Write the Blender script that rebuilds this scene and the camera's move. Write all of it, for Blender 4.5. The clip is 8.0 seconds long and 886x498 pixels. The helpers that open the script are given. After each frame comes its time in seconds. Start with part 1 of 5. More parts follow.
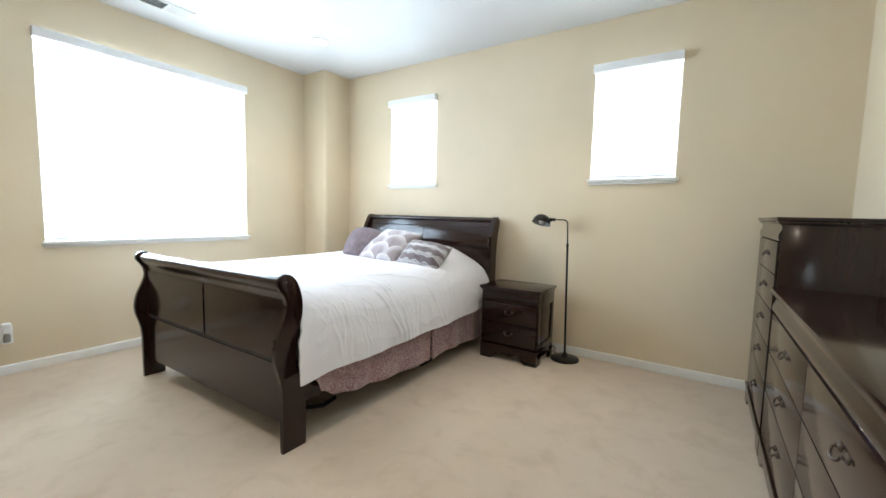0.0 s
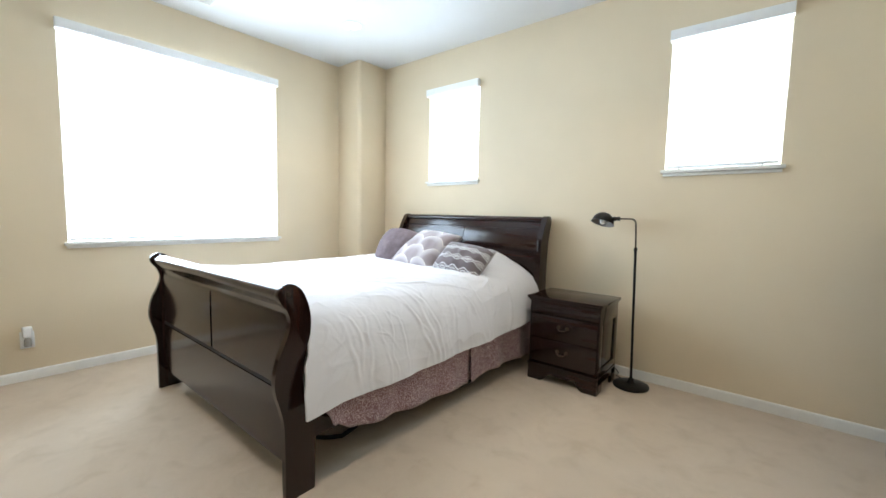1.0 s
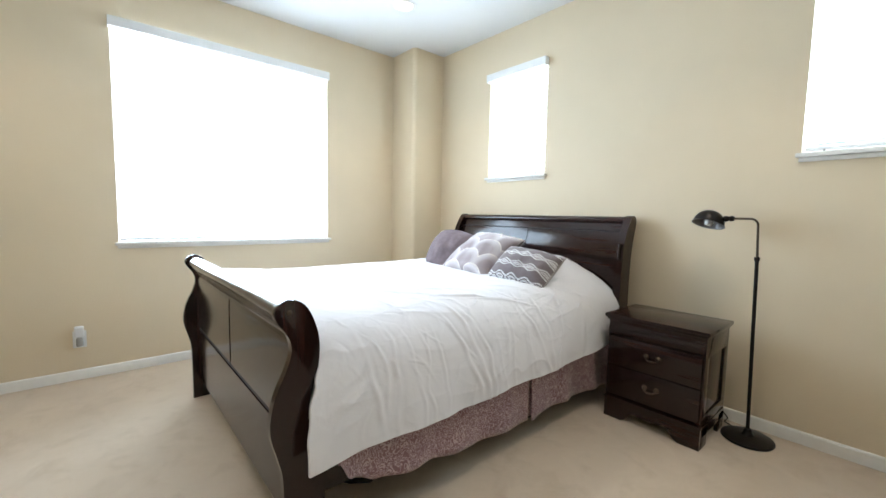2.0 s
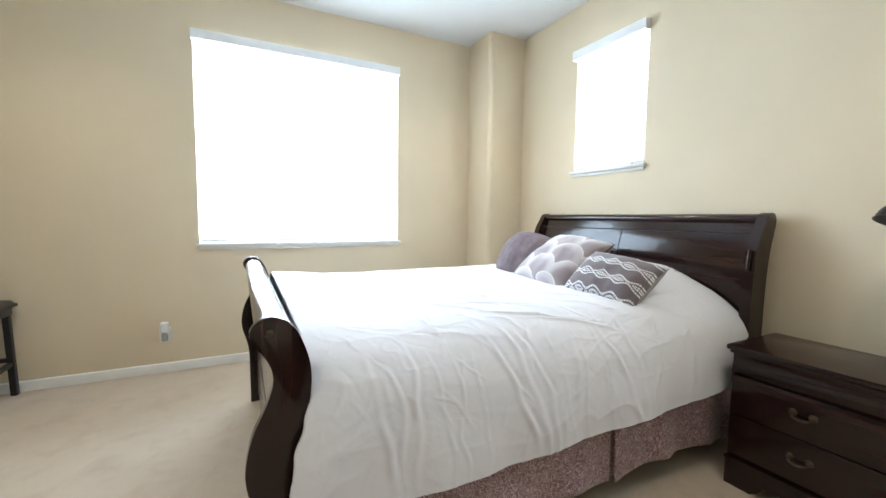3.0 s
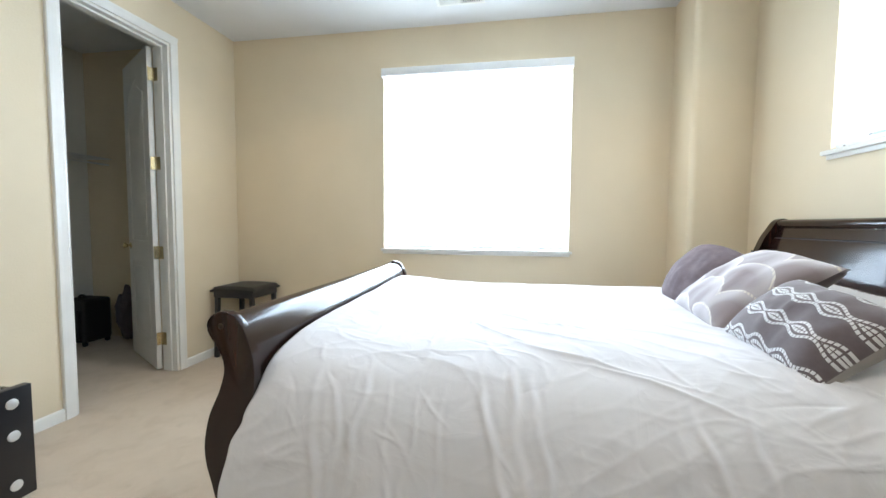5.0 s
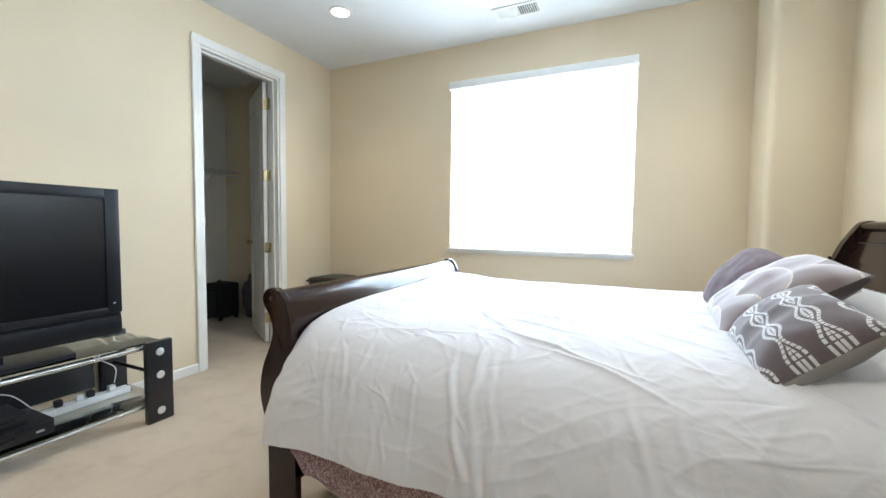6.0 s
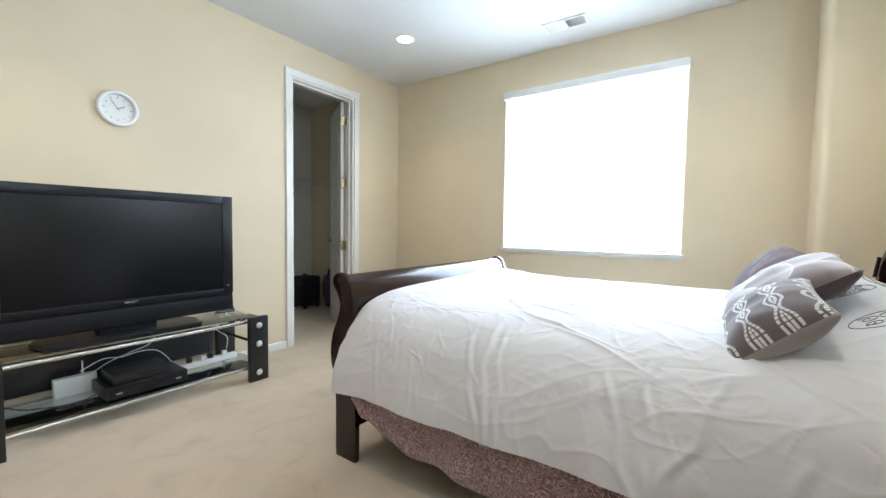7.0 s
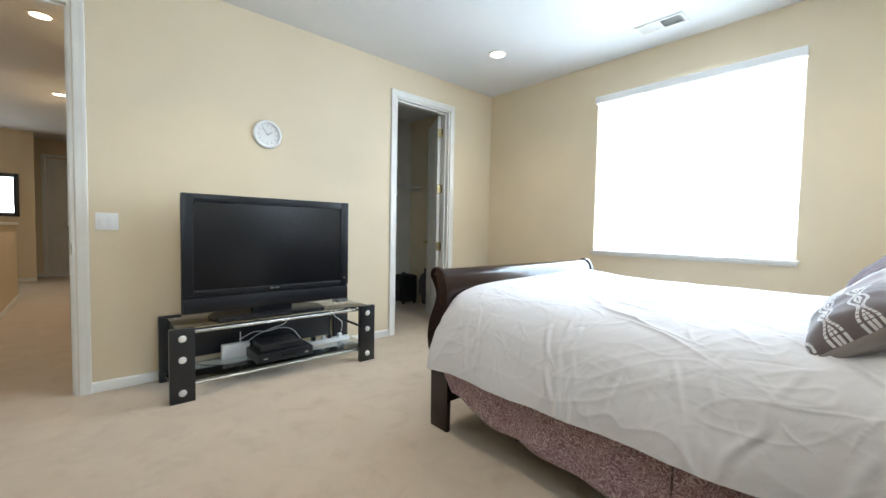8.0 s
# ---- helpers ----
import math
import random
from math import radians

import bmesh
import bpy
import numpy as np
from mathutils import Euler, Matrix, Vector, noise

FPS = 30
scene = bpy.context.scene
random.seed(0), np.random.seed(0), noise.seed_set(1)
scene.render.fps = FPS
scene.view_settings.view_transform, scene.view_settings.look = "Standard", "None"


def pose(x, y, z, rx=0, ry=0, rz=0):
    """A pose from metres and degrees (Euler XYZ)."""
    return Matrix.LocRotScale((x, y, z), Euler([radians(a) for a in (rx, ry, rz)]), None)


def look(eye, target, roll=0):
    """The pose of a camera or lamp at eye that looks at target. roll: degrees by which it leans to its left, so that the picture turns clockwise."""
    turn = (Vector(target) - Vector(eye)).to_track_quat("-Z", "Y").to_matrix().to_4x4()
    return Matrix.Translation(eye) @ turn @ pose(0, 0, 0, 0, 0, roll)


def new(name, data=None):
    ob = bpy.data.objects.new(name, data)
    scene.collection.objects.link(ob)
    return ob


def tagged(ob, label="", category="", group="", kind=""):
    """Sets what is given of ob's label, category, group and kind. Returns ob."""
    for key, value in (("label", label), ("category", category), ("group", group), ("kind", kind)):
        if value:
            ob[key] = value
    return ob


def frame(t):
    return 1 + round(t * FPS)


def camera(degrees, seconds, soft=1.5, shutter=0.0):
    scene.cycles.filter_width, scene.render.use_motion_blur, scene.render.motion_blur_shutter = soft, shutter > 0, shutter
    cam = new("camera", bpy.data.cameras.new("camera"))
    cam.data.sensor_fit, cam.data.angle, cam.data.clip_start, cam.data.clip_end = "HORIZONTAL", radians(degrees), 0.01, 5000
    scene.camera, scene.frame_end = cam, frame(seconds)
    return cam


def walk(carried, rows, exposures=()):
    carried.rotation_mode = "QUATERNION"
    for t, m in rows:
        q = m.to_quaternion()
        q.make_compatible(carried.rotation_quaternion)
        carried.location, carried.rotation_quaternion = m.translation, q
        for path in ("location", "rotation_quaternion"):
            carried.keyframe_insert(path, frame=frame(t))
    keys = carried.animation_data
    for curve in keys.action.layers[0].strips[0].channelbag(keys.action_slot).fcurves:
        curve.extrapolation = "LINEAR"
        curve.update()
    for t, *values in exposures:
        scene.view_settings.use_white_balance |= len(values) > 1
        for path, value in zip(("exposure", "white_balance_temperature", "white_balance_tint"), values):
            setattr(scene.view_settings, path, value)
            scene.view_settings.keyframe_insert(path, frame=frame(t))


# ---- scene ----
cam = camera(96.0, 8.0)
PATH = [
    (0, (4.038, 0.574, 1.199), (2.947, 2.242, 1.023), 1.35),
    (0.5, (3.942, 0.753, 1.190), (2.766, 2.361, 1.015), 1.25),
    (1, (3.817, 0.938, 1.174), (2.549, 2.475, 1.003), 1.2),
    (2.5, (3.496, 1.492, 1.150), (1.853, 2.621, 0.986), 0.95),
    (3, (3.418, 1.679, 1.138), (1.643, 2.586, 0.981), 0.65),
    (3.5, (3.356, 1.881, 1.133), (1.467, 2.520, 0.981), 0.45),
    (4, (3.330, 2.084, 1.133), (1.358, 2.388, 0.991), 0.3),
    (4.5, (3.327, 2.300, 1.138), (1.333, 2.262, 1.002), 0.3),
    (5, (3.332, 2.508, 1.130), (1.365, 2.170, 1.011), 0.4),
    (6.5, (3.543, 3.080, 1.123), (1.815, 2.079, 1.010), 0.8),
    (7, (3.648, 3.212, 1.112), (2.008, 2.072, 1.006), 0.85),
    (7.5, (3.750, 3.316, 1.105), (2.240, 2.010, 1.004), 0.95),
    (8, (3.825, 3.395, 1.094), (2.489, 1.910, 1.002), 1.1),
]
walk(cam, [(t, look(eye, target, roll)) for t, eye, target, roll in PATH], [(0.0, 0.22), (1.2, 0.18), (2.5, 0.11), (5.0, 0.06), (8.0, 0.08)])

# ---- light ----
SOUTH, NORTH, WEST, EAST, TOP = 0.0, 4.06, 0.0, 4.80, 2.772

world = bpy.data.worlds.new("sky")
scene.world = world
world.use_nodes = True
wn = world.node_tree.nodes
sky = wn.new("ShaderNodeTexSky")
sky.sky_type, sky.sun_disc = "NISHITA", False
sky.sun_elevation, sky.sun_rotation = radians(48), radians(150)
wn["Background"].inputs["Strength"].default_value = 0.12
world.node_tree.links.new(sky.outputs["Color"], wn["Background"].inputs["Color"])


def area_lamp(name, m, w, h, power, colour):
    data = bpy.data.lights.new(name, "AREA")
    data.shape, data.size, data.size_y, data.energy, data.color = "RECTANGLE", w, h, power, colour
    data.spread = radians(139)
    ob = new(name, data)
    ob.matrix_world = m
    return ob


DAY = (0.64, 0.81, 1.0)
area_lamp("daylight_west", look((-0.10, 2.185, 1.66), (1, 2.185, 1.66)), 1.53, 1.44, 131, DAY)
area_lamp("daylight_north_a", look((1.335, 4.16, 1.95), (1.335, 3, 1.95)), 0.61, 0.84, 27, DAY)
area_lamp("daylight_north_b", look((3.515, 4.16, 1.95), (3.515, 3, 1.95)), 0.61, 0.84, 25, DAY)


def disc_lamp(name, x, y, power, colour, spread=115):
    data = bpy.data.lights.new(name, "AREA")
    data.shape, data.size, data.energy, data.color = "DISK", 0.12, power, colour
    data.spread = radians(spread)
    new(name, data).matrix_world = look((x, y, TOP - 0.022), (x, y, 0))


WARM = (1.0, 0.87, 0.70)
disc_lamp("bulb_bedroom_a", 0.885, 0.85, 4.0, (1.0, 0.91, 0.79))
disc_lamp("bulb_bedroom_b", 0.92, 3.17, 4.0, (1.0, 0.91, 0.79))
# two added fill lamps, out of view, to brighten the carpet and bed
disc_lamp("fill_bedroom_c", 3.05, 0.85, 5.6, (1.0, 0.92, 0.81), 100)
disc_lamp("fill_bedroom_d", 3.05, 3.17, 4.0, (1.0, 0.92, 0.81), 100)
disc_lamp("bulb_hall_a", 4.06, -1.27, 7, WARM, 165)
disc_lamp("bulb_hall_b", 4.03, -3.91, 15, WARM, 180)


# ---- materials ----
def material(name):
    m = bpy.data.materials.new(name)
    m.use_nodes = True
    return m, m.node_tree.nodes, m.node_tree.links, m.node_tree.nodes["Principled BSDF"]


def maths(nodes, links, op, a, b=0.0, clamp=False):
    n = nodes.new("ShaderNodeMath")
    n.operation, n.use_clamp = op, clamp
    for k, v in enumerate((a, b)):
        if isinstance(v, (int, float)):
            n.inputs[k].default_value = v
        else:
            links.new(v, n.inputs[k])
    return n.outputs[0]


def mix_colour(nodes, links, fac, a, b):
    n = nodes.new("ShaderNodeMix")
    n.data_type = "RGBA"
    for k, v in ((0, fac), (6, a), (7, b)):
        if isinstance(v, (int, float)):
            n.inputs[k].default_value = v
        elif isinstance(v, tuple):
            n.inputs[k].default_value = (*v[:3], 1)
        else:
            links.new(v, n.inputs[k])
    return n.outputs[2]


def noise_tex(nodes, links, scale, detail=4.0, rough=0.55, vec=None, distort=0.0, out=0):
    n = nodes.new("ShaderNodeTexNoise")
    n.inputs["Scale"].default_value, n.inputs["Detail"].default_value = scale, detail
    n.inputs["Roughness"].default_value, n.inputs["Distortion"].default_value = rough, distort
    if vec is None:
        vec = nodes.new("ShaderNodeTexCoord").outputs["Object"]
    links.new(vec, n.inputs["Vector"])
    return n.outputs[out]


def stretch(nodes, links, sx, sy, sz):
    m = nodes.new("ShaderNodeMapping")
    m.inputs["Scale"].default_value = (sx, sy, sz)
    links.new(nodes.new("ShaderNodeTexCoord").outputs["Object"], m.inputs["Vector"])
    return m.outputs[0]


def ramp(nodes, links, fac, lo, hi):
    n = nodes.new("ShaderNodeMapRange")
    links.new(fac, n.inputs[0])
    n.inputs[1].default_value, n.inputs[2].default_value = lo, hi
    return n.outputs[0]


def bump(nodes, links, bsdf, height, strength, distance, last=None):
    n = nodes.new("ShaderNodeBump")
    n.inputs["Strength"].default_value, n.inputs["Distance"].default_value = strength, distance
    links.new(height, n.inputs["Height"])
    if last is not None:
        links.new(last, n.inputs["Normal"])
    links.new(n.outputs[0], bsdf.inputs["Normal"])
    return n.outputs[0]


def plain(name, colour, rough=0.5, metal=0.0, spread=0.12, scale=9.0, grain=0.15, grain_scale=180.0, coat=0.0, spec=0.5):
    """Colour that wanders at two scales, with a fine relief."""
    m, n, l, b = material(name)
    big = noise_tex(n, l, scale, 5)
    dark = tuple(c * (1 - spread) for c in colour)
    light = tuple(min(1, c * (1 + spread)) for c in colour)
    l.new(mix_colour(n, l, ramp(n, l, big, 0.3, 0.7), dark, light), b.inputs["Base Color"])
    fine = noise_tex(n, l, grain_scale, 3)
    l.new(maths(n, l, "ADD", maths(n, l, "MULTIPLY", fine, 0.12), rough - 0.06), b.inputs["Roughness"])
    b.inputs["Metallic"].default_value = metal
    b.inputs["Specular IOR Level"].default_value = spec
    b.inputs["Coat Weight"].default_value, b.inputs["Coat Roughness"].default_value = coat, 0.12
    if grain:
        bump(n, l, b, fine, grain, 0.001)
    return m


def wall_paint(name, colour):
    m, n, l, b = material(name)
    big = noise_tex(n, l, 1.3, 4)
    l.new(mix_colour(n, l, ramp(n, l, big, 0.3, 0.7), tuple(c * 0.965 for c in colour), tuple(c * 1.03 for c in colour)), b.inputs["Base Color"])
    b.inputs["Roughness"].default_value = 0.62
    b.inputs["Specular IOR Level"].default_value = 0.35
    peel = noise_tex(n, l, 85, 3, 0.6)
    last = bump(n, l, b, ramp(n, l, peel, 0.42, 0.62), 0.16, 0.0012)
    bump(n, l, b, noise_tex(n, l, 6, 2), 0.12, 0.004, last)
    return m


def wood_mat(name, dark, light, along, rough=0.16, coat=0.16):
    m, n, l, b = material(name)
    sc = {"x": (1.4, 24, 24), "y": (24, 1.4, 24), "z": (24, 24, 1.4)}[along]
    grain = noise_tex(n, l, 1.0, 6, 0.6, stretch(n, l, *sc), 0.25)
    big = noise_tex(n, l, 1.7, 2)
    f = maths(n, l, "ADD", maths(n, l, "MULTIPLY", ramp(n, l, grain, 0.3, 0.7), 0.7), maths(n, l, "MULTIPLY", big, 0.3))
    l.new(mix_colour(n, l, f, dark, light), b.inputs["Base Color"])
    l.new(maths(n, l, "ADD", maths(n, l, "MULTIPLY", noise_tex(n, l, 3, 3), 0.06), rough - 0.03), b.inputs["Roughness"])
    b.inputs["Coat Weight"].default_value, b.inputs["Coat Roughness"].default_value = coat, 0.08
    b.inputs["Specular IOR Level"].default_value = 0.36
    bump(n, l, b, grain, 0.015, 0.0005)
    return m


def carpet_mat():
    m, n, l, b = material("beige_carpet")
    tuft = noise_tex(n, l, 330, 3, 0.7)
    patch = noise_tex(n, l, 3.2, 5, 0.6, None, 0.8)
    lay = noise_tex(n, l, 6, 6, 0.66, None, 0.5)
    c1 = mix_colour(n, l, ramp(n, l, patch, 0.3, 0.72), (0.61, 0.497, 0.38), (0.72, 0.598, 0.47))
    c2 = mix_colour(n, l, ramp(n, l, tuft, 0.3, 0.75), (0.50, 0.405, 0.30), c1)
    c3 = mix_colour(n, l, maths(n, l, "MULTIPLY", ramp(n, l, lay, 0.50, 0.68), 0.58), c2, (0.46, 0.36, 0.255))
    l.new(c3, b.inputs["Base Color"])
    b.inputs["Roughness"].default_value = 0.95
    b.inputs["Specular IOR Level"].default_value = 0.1
    b.inputs["Sheen Weight"].default_value = 0.25
    last = bump(n, l, b, tuft, 0.7, 0.004)
    bump(n, l, b, lay, 0.35, 0.012, last)
    return m


def cotton_mat(name, colour, weave=700):
    m, n, l, b = material(name)
    big = noise_tex(n, l, 5, 3)
    l.new(mix_colour(n, l, big, tuple(c * 0.95 for c in colour), colour), b.inputs["Base Color"])
    b.inputs["Roughness"].default_value = 0.85
    b.inputs["Specular IOR Level"].default_value = 0.2
    b.inputs["Sheen Weight"].default_value = 0.2
    crease = noise_tex(n, l, 13, 4, 0.5, None, 1.4)
    last = bump(n, l, b, crease, 0.12, 0.008)
    fold = noise_tex(n, l, 6.5, 3, 0.5, None, 0.9)
    ridge = maths(n, l, "SUBTRACT", 1.0, maths(n, l, "ABSOLUTE", maths(n, l, "MULTIPLY", maths(n, l, "SUBTRACT", fold, 0.5), 5.0)), True)
    last = bump(n, l, b, maths(n, l, "POWER", ridge, 5.0), 0.12, 0.003, last)
    bump(n, l, b, noise_tex(n, l, weave, 2), 0.2, 0.0006, last)
    return m


def skirt_mat():
    m, n, l, b = material("mauve_paisley_cotton")
    swirl = noise_tex(n, l, 24, 1.5, 0.5, None, 1.9)
    band = maths(n, l, "ABSOLUTE", maths(n, l, "SUBTRACT", maths(n, l, "FRACT", maths(n, l, "MULTIPLY", swirl, 7.0)), 0.5))
    line = ramp(n, l, band, 0.27, 0.36)
    c = mix_colour(n, l, maths(n, l, "MULTIPLY", line, 0.95), (0.27, 0.145, 0.165), (0.68, 0.54, 0.55))
    c = mix_colour(n, l, maths(n, l, "MULTIPLY", noise_tex(n, l, 4, 3), 0.35), c, (0.25, 0.145, 0.158))
    l.new(c, b.inputs["Base Color"])
    b.inputs["Roughness"].default_value = 0.8
    b.inputs["Sheen Weight"].default_value = 0.3
    bump(n, l, b, line, 0.15, 0.001)
    return m


def chain_mat():
    """Dark taupe cloth with rows of dotted white chain links."""
    m, n, l, b = material("taupe_chain_print")
    sep = n.new("ShaderNodeSeparateXYZ")
    l.new(n.new("ShaderNodeTexCoord").outputs["Object"], sep.inputs[0])
    x, y, z = sep.outputs
    row = maths(n, l, "ABSOLUTE", maths(n, l, "SUBTRACT", maths(n, l, "MODULO", maths(n, l, "ADD", y, 0.985), 0.090), 0.045))
    wave = maths(n, l, "ADD", maths(n, l, "MULTIPLY", maths(n, l, "COSINE", maths(n, l, "MULTIPLY", x, 2 * math.pi / 0.098)), 0.5), 0.5)
    edge = maths(n, l, "ADD", maths(n, l, "MULTIPLY", wave, 0.0175), 0.0095)
    line = maths(n, l, "MULTIPLY", maths(n, l, "LESS_THAN", row, edge), maths(n, l, "GREATER_THAN", row, maths(n, l, "SUBTRACT", edge, 0.0088)))
    core = maths(n, l, "LESS_THAN", row, maths(n, l, "SUBTRACT", maths(n, l, "MULTIPLY", wave, 0.0135), 0.0030))
    slit = maths(n, l, "GREATER_THAN", row, maths(n, l, "SUBTRACT", maths(n, l, "MULTIPLY", wave, 0.0040), 0.0022))
    inner = maths(n, l, "MULTIPLY", core, slit)
    fx = maths(n, l, "ABSOLUTE", maths(n, l, "SUBTRACT", maths(n, l, "FRACT", maths(n, l, "MULTIPLY", x, 102.0)), 0.5))
    dots = maths(n, l, "LESS_THAN", fx, 0.39)
    white = maths(n, l, "MULTIPLY", maths(n, l, "MAXIMUM", line, inner), dots)
    front = maths(n, l, "GREATER_THAN", z, -0.004)
    base = mix_colour(n, l, noise_tex(n, l, 60, 3), (0.118, 0.090, 0.094), (0.168, 0.132, 0.136))
    base = mix_colour(n, l, front, (0.33, 0.30, 0.28), base)
    l.new(mix_colour(n, l, maths(n, l, "MULTIPLY", white, front), base, (0.72, 0.71, 0.71)), b.inputs["Base Color"])
    b.inputs["Roughness"].default_value = 0.82
    b.inputs["Sheen Weight"].default_value = 0.3
    last = bump(n, l, b, white, 0.35, 0.002)
    bump(n, l, b, noise_tex(n, l, 420, 2), 0.25, 0.0007, last)
    return m


def scallop_mat():
    """Grey-mauve cloth with overlapping pale scallops."""
    m, n, l, b = material("mauve_scallop_print")
    sep = n.new("ShaderNodeSeparateXYZ")
    l.new(n.new("ShaderNodeTexCoord").outputs["Object"], sep.inputs[0])
    x, y, z = sep.outputs
    W, H = 0.205, 0.125
    yy = maths(n, l, "ADD", y, 2 * H * 5 + 0.03)
    row = maths(n, l, "FLOOR", maths(n, l, "DIVIDE", yy, H))
    fy = maths(n, l, "MODULO", yy, H)
    sx = maths(n, l, "ADD", maths(n, l, "ADD", x, W * 6), maths(n, l, "MULTIPLY", maths(n, l, "MODULO", row, 2.0), W / 2))
    fx = maths(n, l, "SUBTRACT", maths(n, l, "MODULO", sx, W), W / 2)
    gx = maths(n, l, "SUBTRACT", maths(n, l, "MODULO", maths(n, l, "ADD", sx, W / 2), W), W / 2)
    gy = maths(n, l, "SUBTRACT", fy, H)
    near = maths(n, l, "SQRT", maths(n, l, "ADD", maths(n, l, "MULTIPLY", fx, fx), maths(n, l, "MULTIPLY", fy, fy)))
    above = maths(n, l, "SQRT", maths(n, l, "ADD", maths(n, l, "MULTIPLY", gx, gx), maths(n, l, "MULTIPLY", gy, gy)))
    out_of = maths(n, l, "GREATER_THAN", near, 0.117)
    d = maths(n, l, "ADD", maths(n, l, "MULTIPLY", near, maths(n, l, "SUBTRACT", 1.0, out_of)), maths(n, l, "MULTIPLY", above, out_of))
    ring = maths(n, l, "MULTIPLY", ramp(n, l, d, 0.058, 0.100), maths(n, l, "LESS_THAN", d, 0.116))
    dots = maths(n, l, "LESS_THAN", maths(n, l, "ABSOLUTE", maths(n, l, "SUBTRACT", d, 0.113)), 0.0046)
    stitch = maths(n, l, "ABSOLUTE", maths(n, l, "SUBTRACT", maths(n, l, "FRACT", maths(n, l, "MULTIPLY", maths(n, l, "ADD", x, maths(n, l, "MULTIPLY", y, 0.6)), 78.0)), 0.5))
    dots = maths(n, l, "MULTIPLY", dots, maths(n, l, "LESS_THAN", stitch, 0.33))
    shade = ramp(n, l, d, 0.0, 0.11)
    base = mix_colour(n, l, shade, (0.27, 0.215, 0.22), (0.33, 0.275, 0.28))
    c = mix_colour(n, l, maths(n, l, "MULTIPLY", ring, 0.62), base, (0.62, 0.58, 0.60))
    c = mix_colour(n, l, maths(n, l, "MULTIPLY", dots, 0.85), c, (0.74, 0.69, 0.60))
    front = maths(n, l, "GREATER_THAN", z, -0.005)
    l.new(mix_colour(n, l, front, (0.085, 0.066, 0.068), c), b.inputs["Base Color"])
    b.inputs["Roughness"].default_value = 0.75
    b.inputs["Sheen Weight"].default_value = 0.4
    last = bump(n, l, b, ring, 0.25, 0.002)
    bump(n, l, b, noise_tex(n, l, 300, 2), 0.25, 0.0008, last)
    return m


def slat_mat():
    m, n, l, b = material("white_blind_slat")
    b.inputs["Base Color"].default_value = (0.85, 0.85, 0.84, 1)
    b.inputs["Roughness"].default_value = 0.45
    bump(n, l, b, noise_tex(n, l, 40, 3), 0.05, 0.001)
    clear = n.new("ShaderNodeBsdfTransparent")
    thin = n.new("ShaderNodeBsdfTranslucent")
    thin.inputs["Color"].default_value = (0.9, 0.9, 0.88, 1)
    a, c = n.new("ShaderNodeMixShader"), n.new("ShaderNodeMixShader")
    a.inputs[0].default_value, c.inputs[0].default_value = 0.4, 0.62
    l.new(b.outputs[0], a.inputs[1])
    l.new(thin.outputs[0], a.inputs[2])
    l.new(a.outputs[0], c.inputs[1])
    l.new(clear.outputs[0], c.inputs[2])
    l.new(c.outputs[0], n["Material Output"].inputs[0])
    return m


def glass_mat(name, colour, rough=0.0):
    m, n, l, b = material(name)
    b.inputs["Base Color"].default_value = (*colour, 1)
    b.inputs["Transmission Weight"].default_value, b.inputs["Roughness"].default_value = 1.0, rough
    b.inputs["IOR"].default_value = 1.45
    return m


def glow_mat(name, colour, strength):
    m, n, l, b = material(name)
    b.inputs["Emission Color"].default_value, b.inputs["Emission Strength"].default_value = (*colour, 1), strength
    return m


WALL = wall_paint("beige_wall_paint", (0.740, 0.622, 0.446))
CLOSET_WALL = wall_paint("closet_wall_paint", (0.80, 0.78, 0.70))
CEILING = wall_paint("white_ceiling_paint", (0.74, 0.74, 0.735))
TRIM = plain("white_trim_paint", (0.80, 0.78, 0.73), 0.35, spread=0.03, grain=0.05)
CARPET = carpet_mat()
DARK, MID = (0.0066, 0.0030, 0.0025), (0.032, 0.0112, 0.0078)
WOOD_X = wood_mat("espresso_wood_x", DARK, MID, "x")
WOOD_Y = wood_mat("espresso_wood_y", DARK, MID, "y")
WOOD_Z = wood_mat("espresso_wood_z", DARK, MID, "z")
# shade inside the bed panels' grooves, put into the backing's colour
GROOVE = plain("dark_groove_shade", (0.006, 0.004, 0.004), 0.5)
COTTON = cotton_mat("white_cotton", (0.74, 0.725, 0.742))
PILLOWCASE = cotton_mat("white_pillowcase", (0.82, 0.80, 0.77))
MATTRESS = cotton_mat("mattress_ticking", (0.7, 0.68, 0.64))
SKIRT = skirt_mat()
VELVET = plain("mauve_velvet", (0.165, 0.125, 0.135), 0.85, spread=0.2, scale=25, grain=0.3, grain_scale=260)
CHAIN, SCALLOP = chain_mat(), scallop_mat()
STITCH = plain("taupe_stitching", (0.20, 0.165, 0.15), 0.8)
SLAT = slat_mat()
PANE = glass_mat("window_glass", (0.96, 0.98, 0.97))
GREEN_GLASS = glass_mat("shelf_glass", (0.93, 0.99, 0.965))
BLACK_METAL = plain("black_bronze_metal", (0.022, 0.019, 0.017), 0.36, 0.75, grain=0.1)
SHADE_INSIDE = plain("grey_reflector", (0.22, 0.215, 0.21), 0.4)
PEWTER = plain("antique_pewter", (0.075, 0.055, 0.038), 0.45, 0.75, grain=0.3)
BRASS = plain("polished_brass", (0.62, 0.50, 0.28), 0.26, 1.0, spread=0.08)
CHROME = plain("brushed_chrome", (0.70, 0.71, 0.72), 0.24, 1.0, spread=0.05)
ALUMINIUM = plain("brushed_aluminium", (0.78, 0.78, 0.77), 0.5, 0.7, spread=0.04)
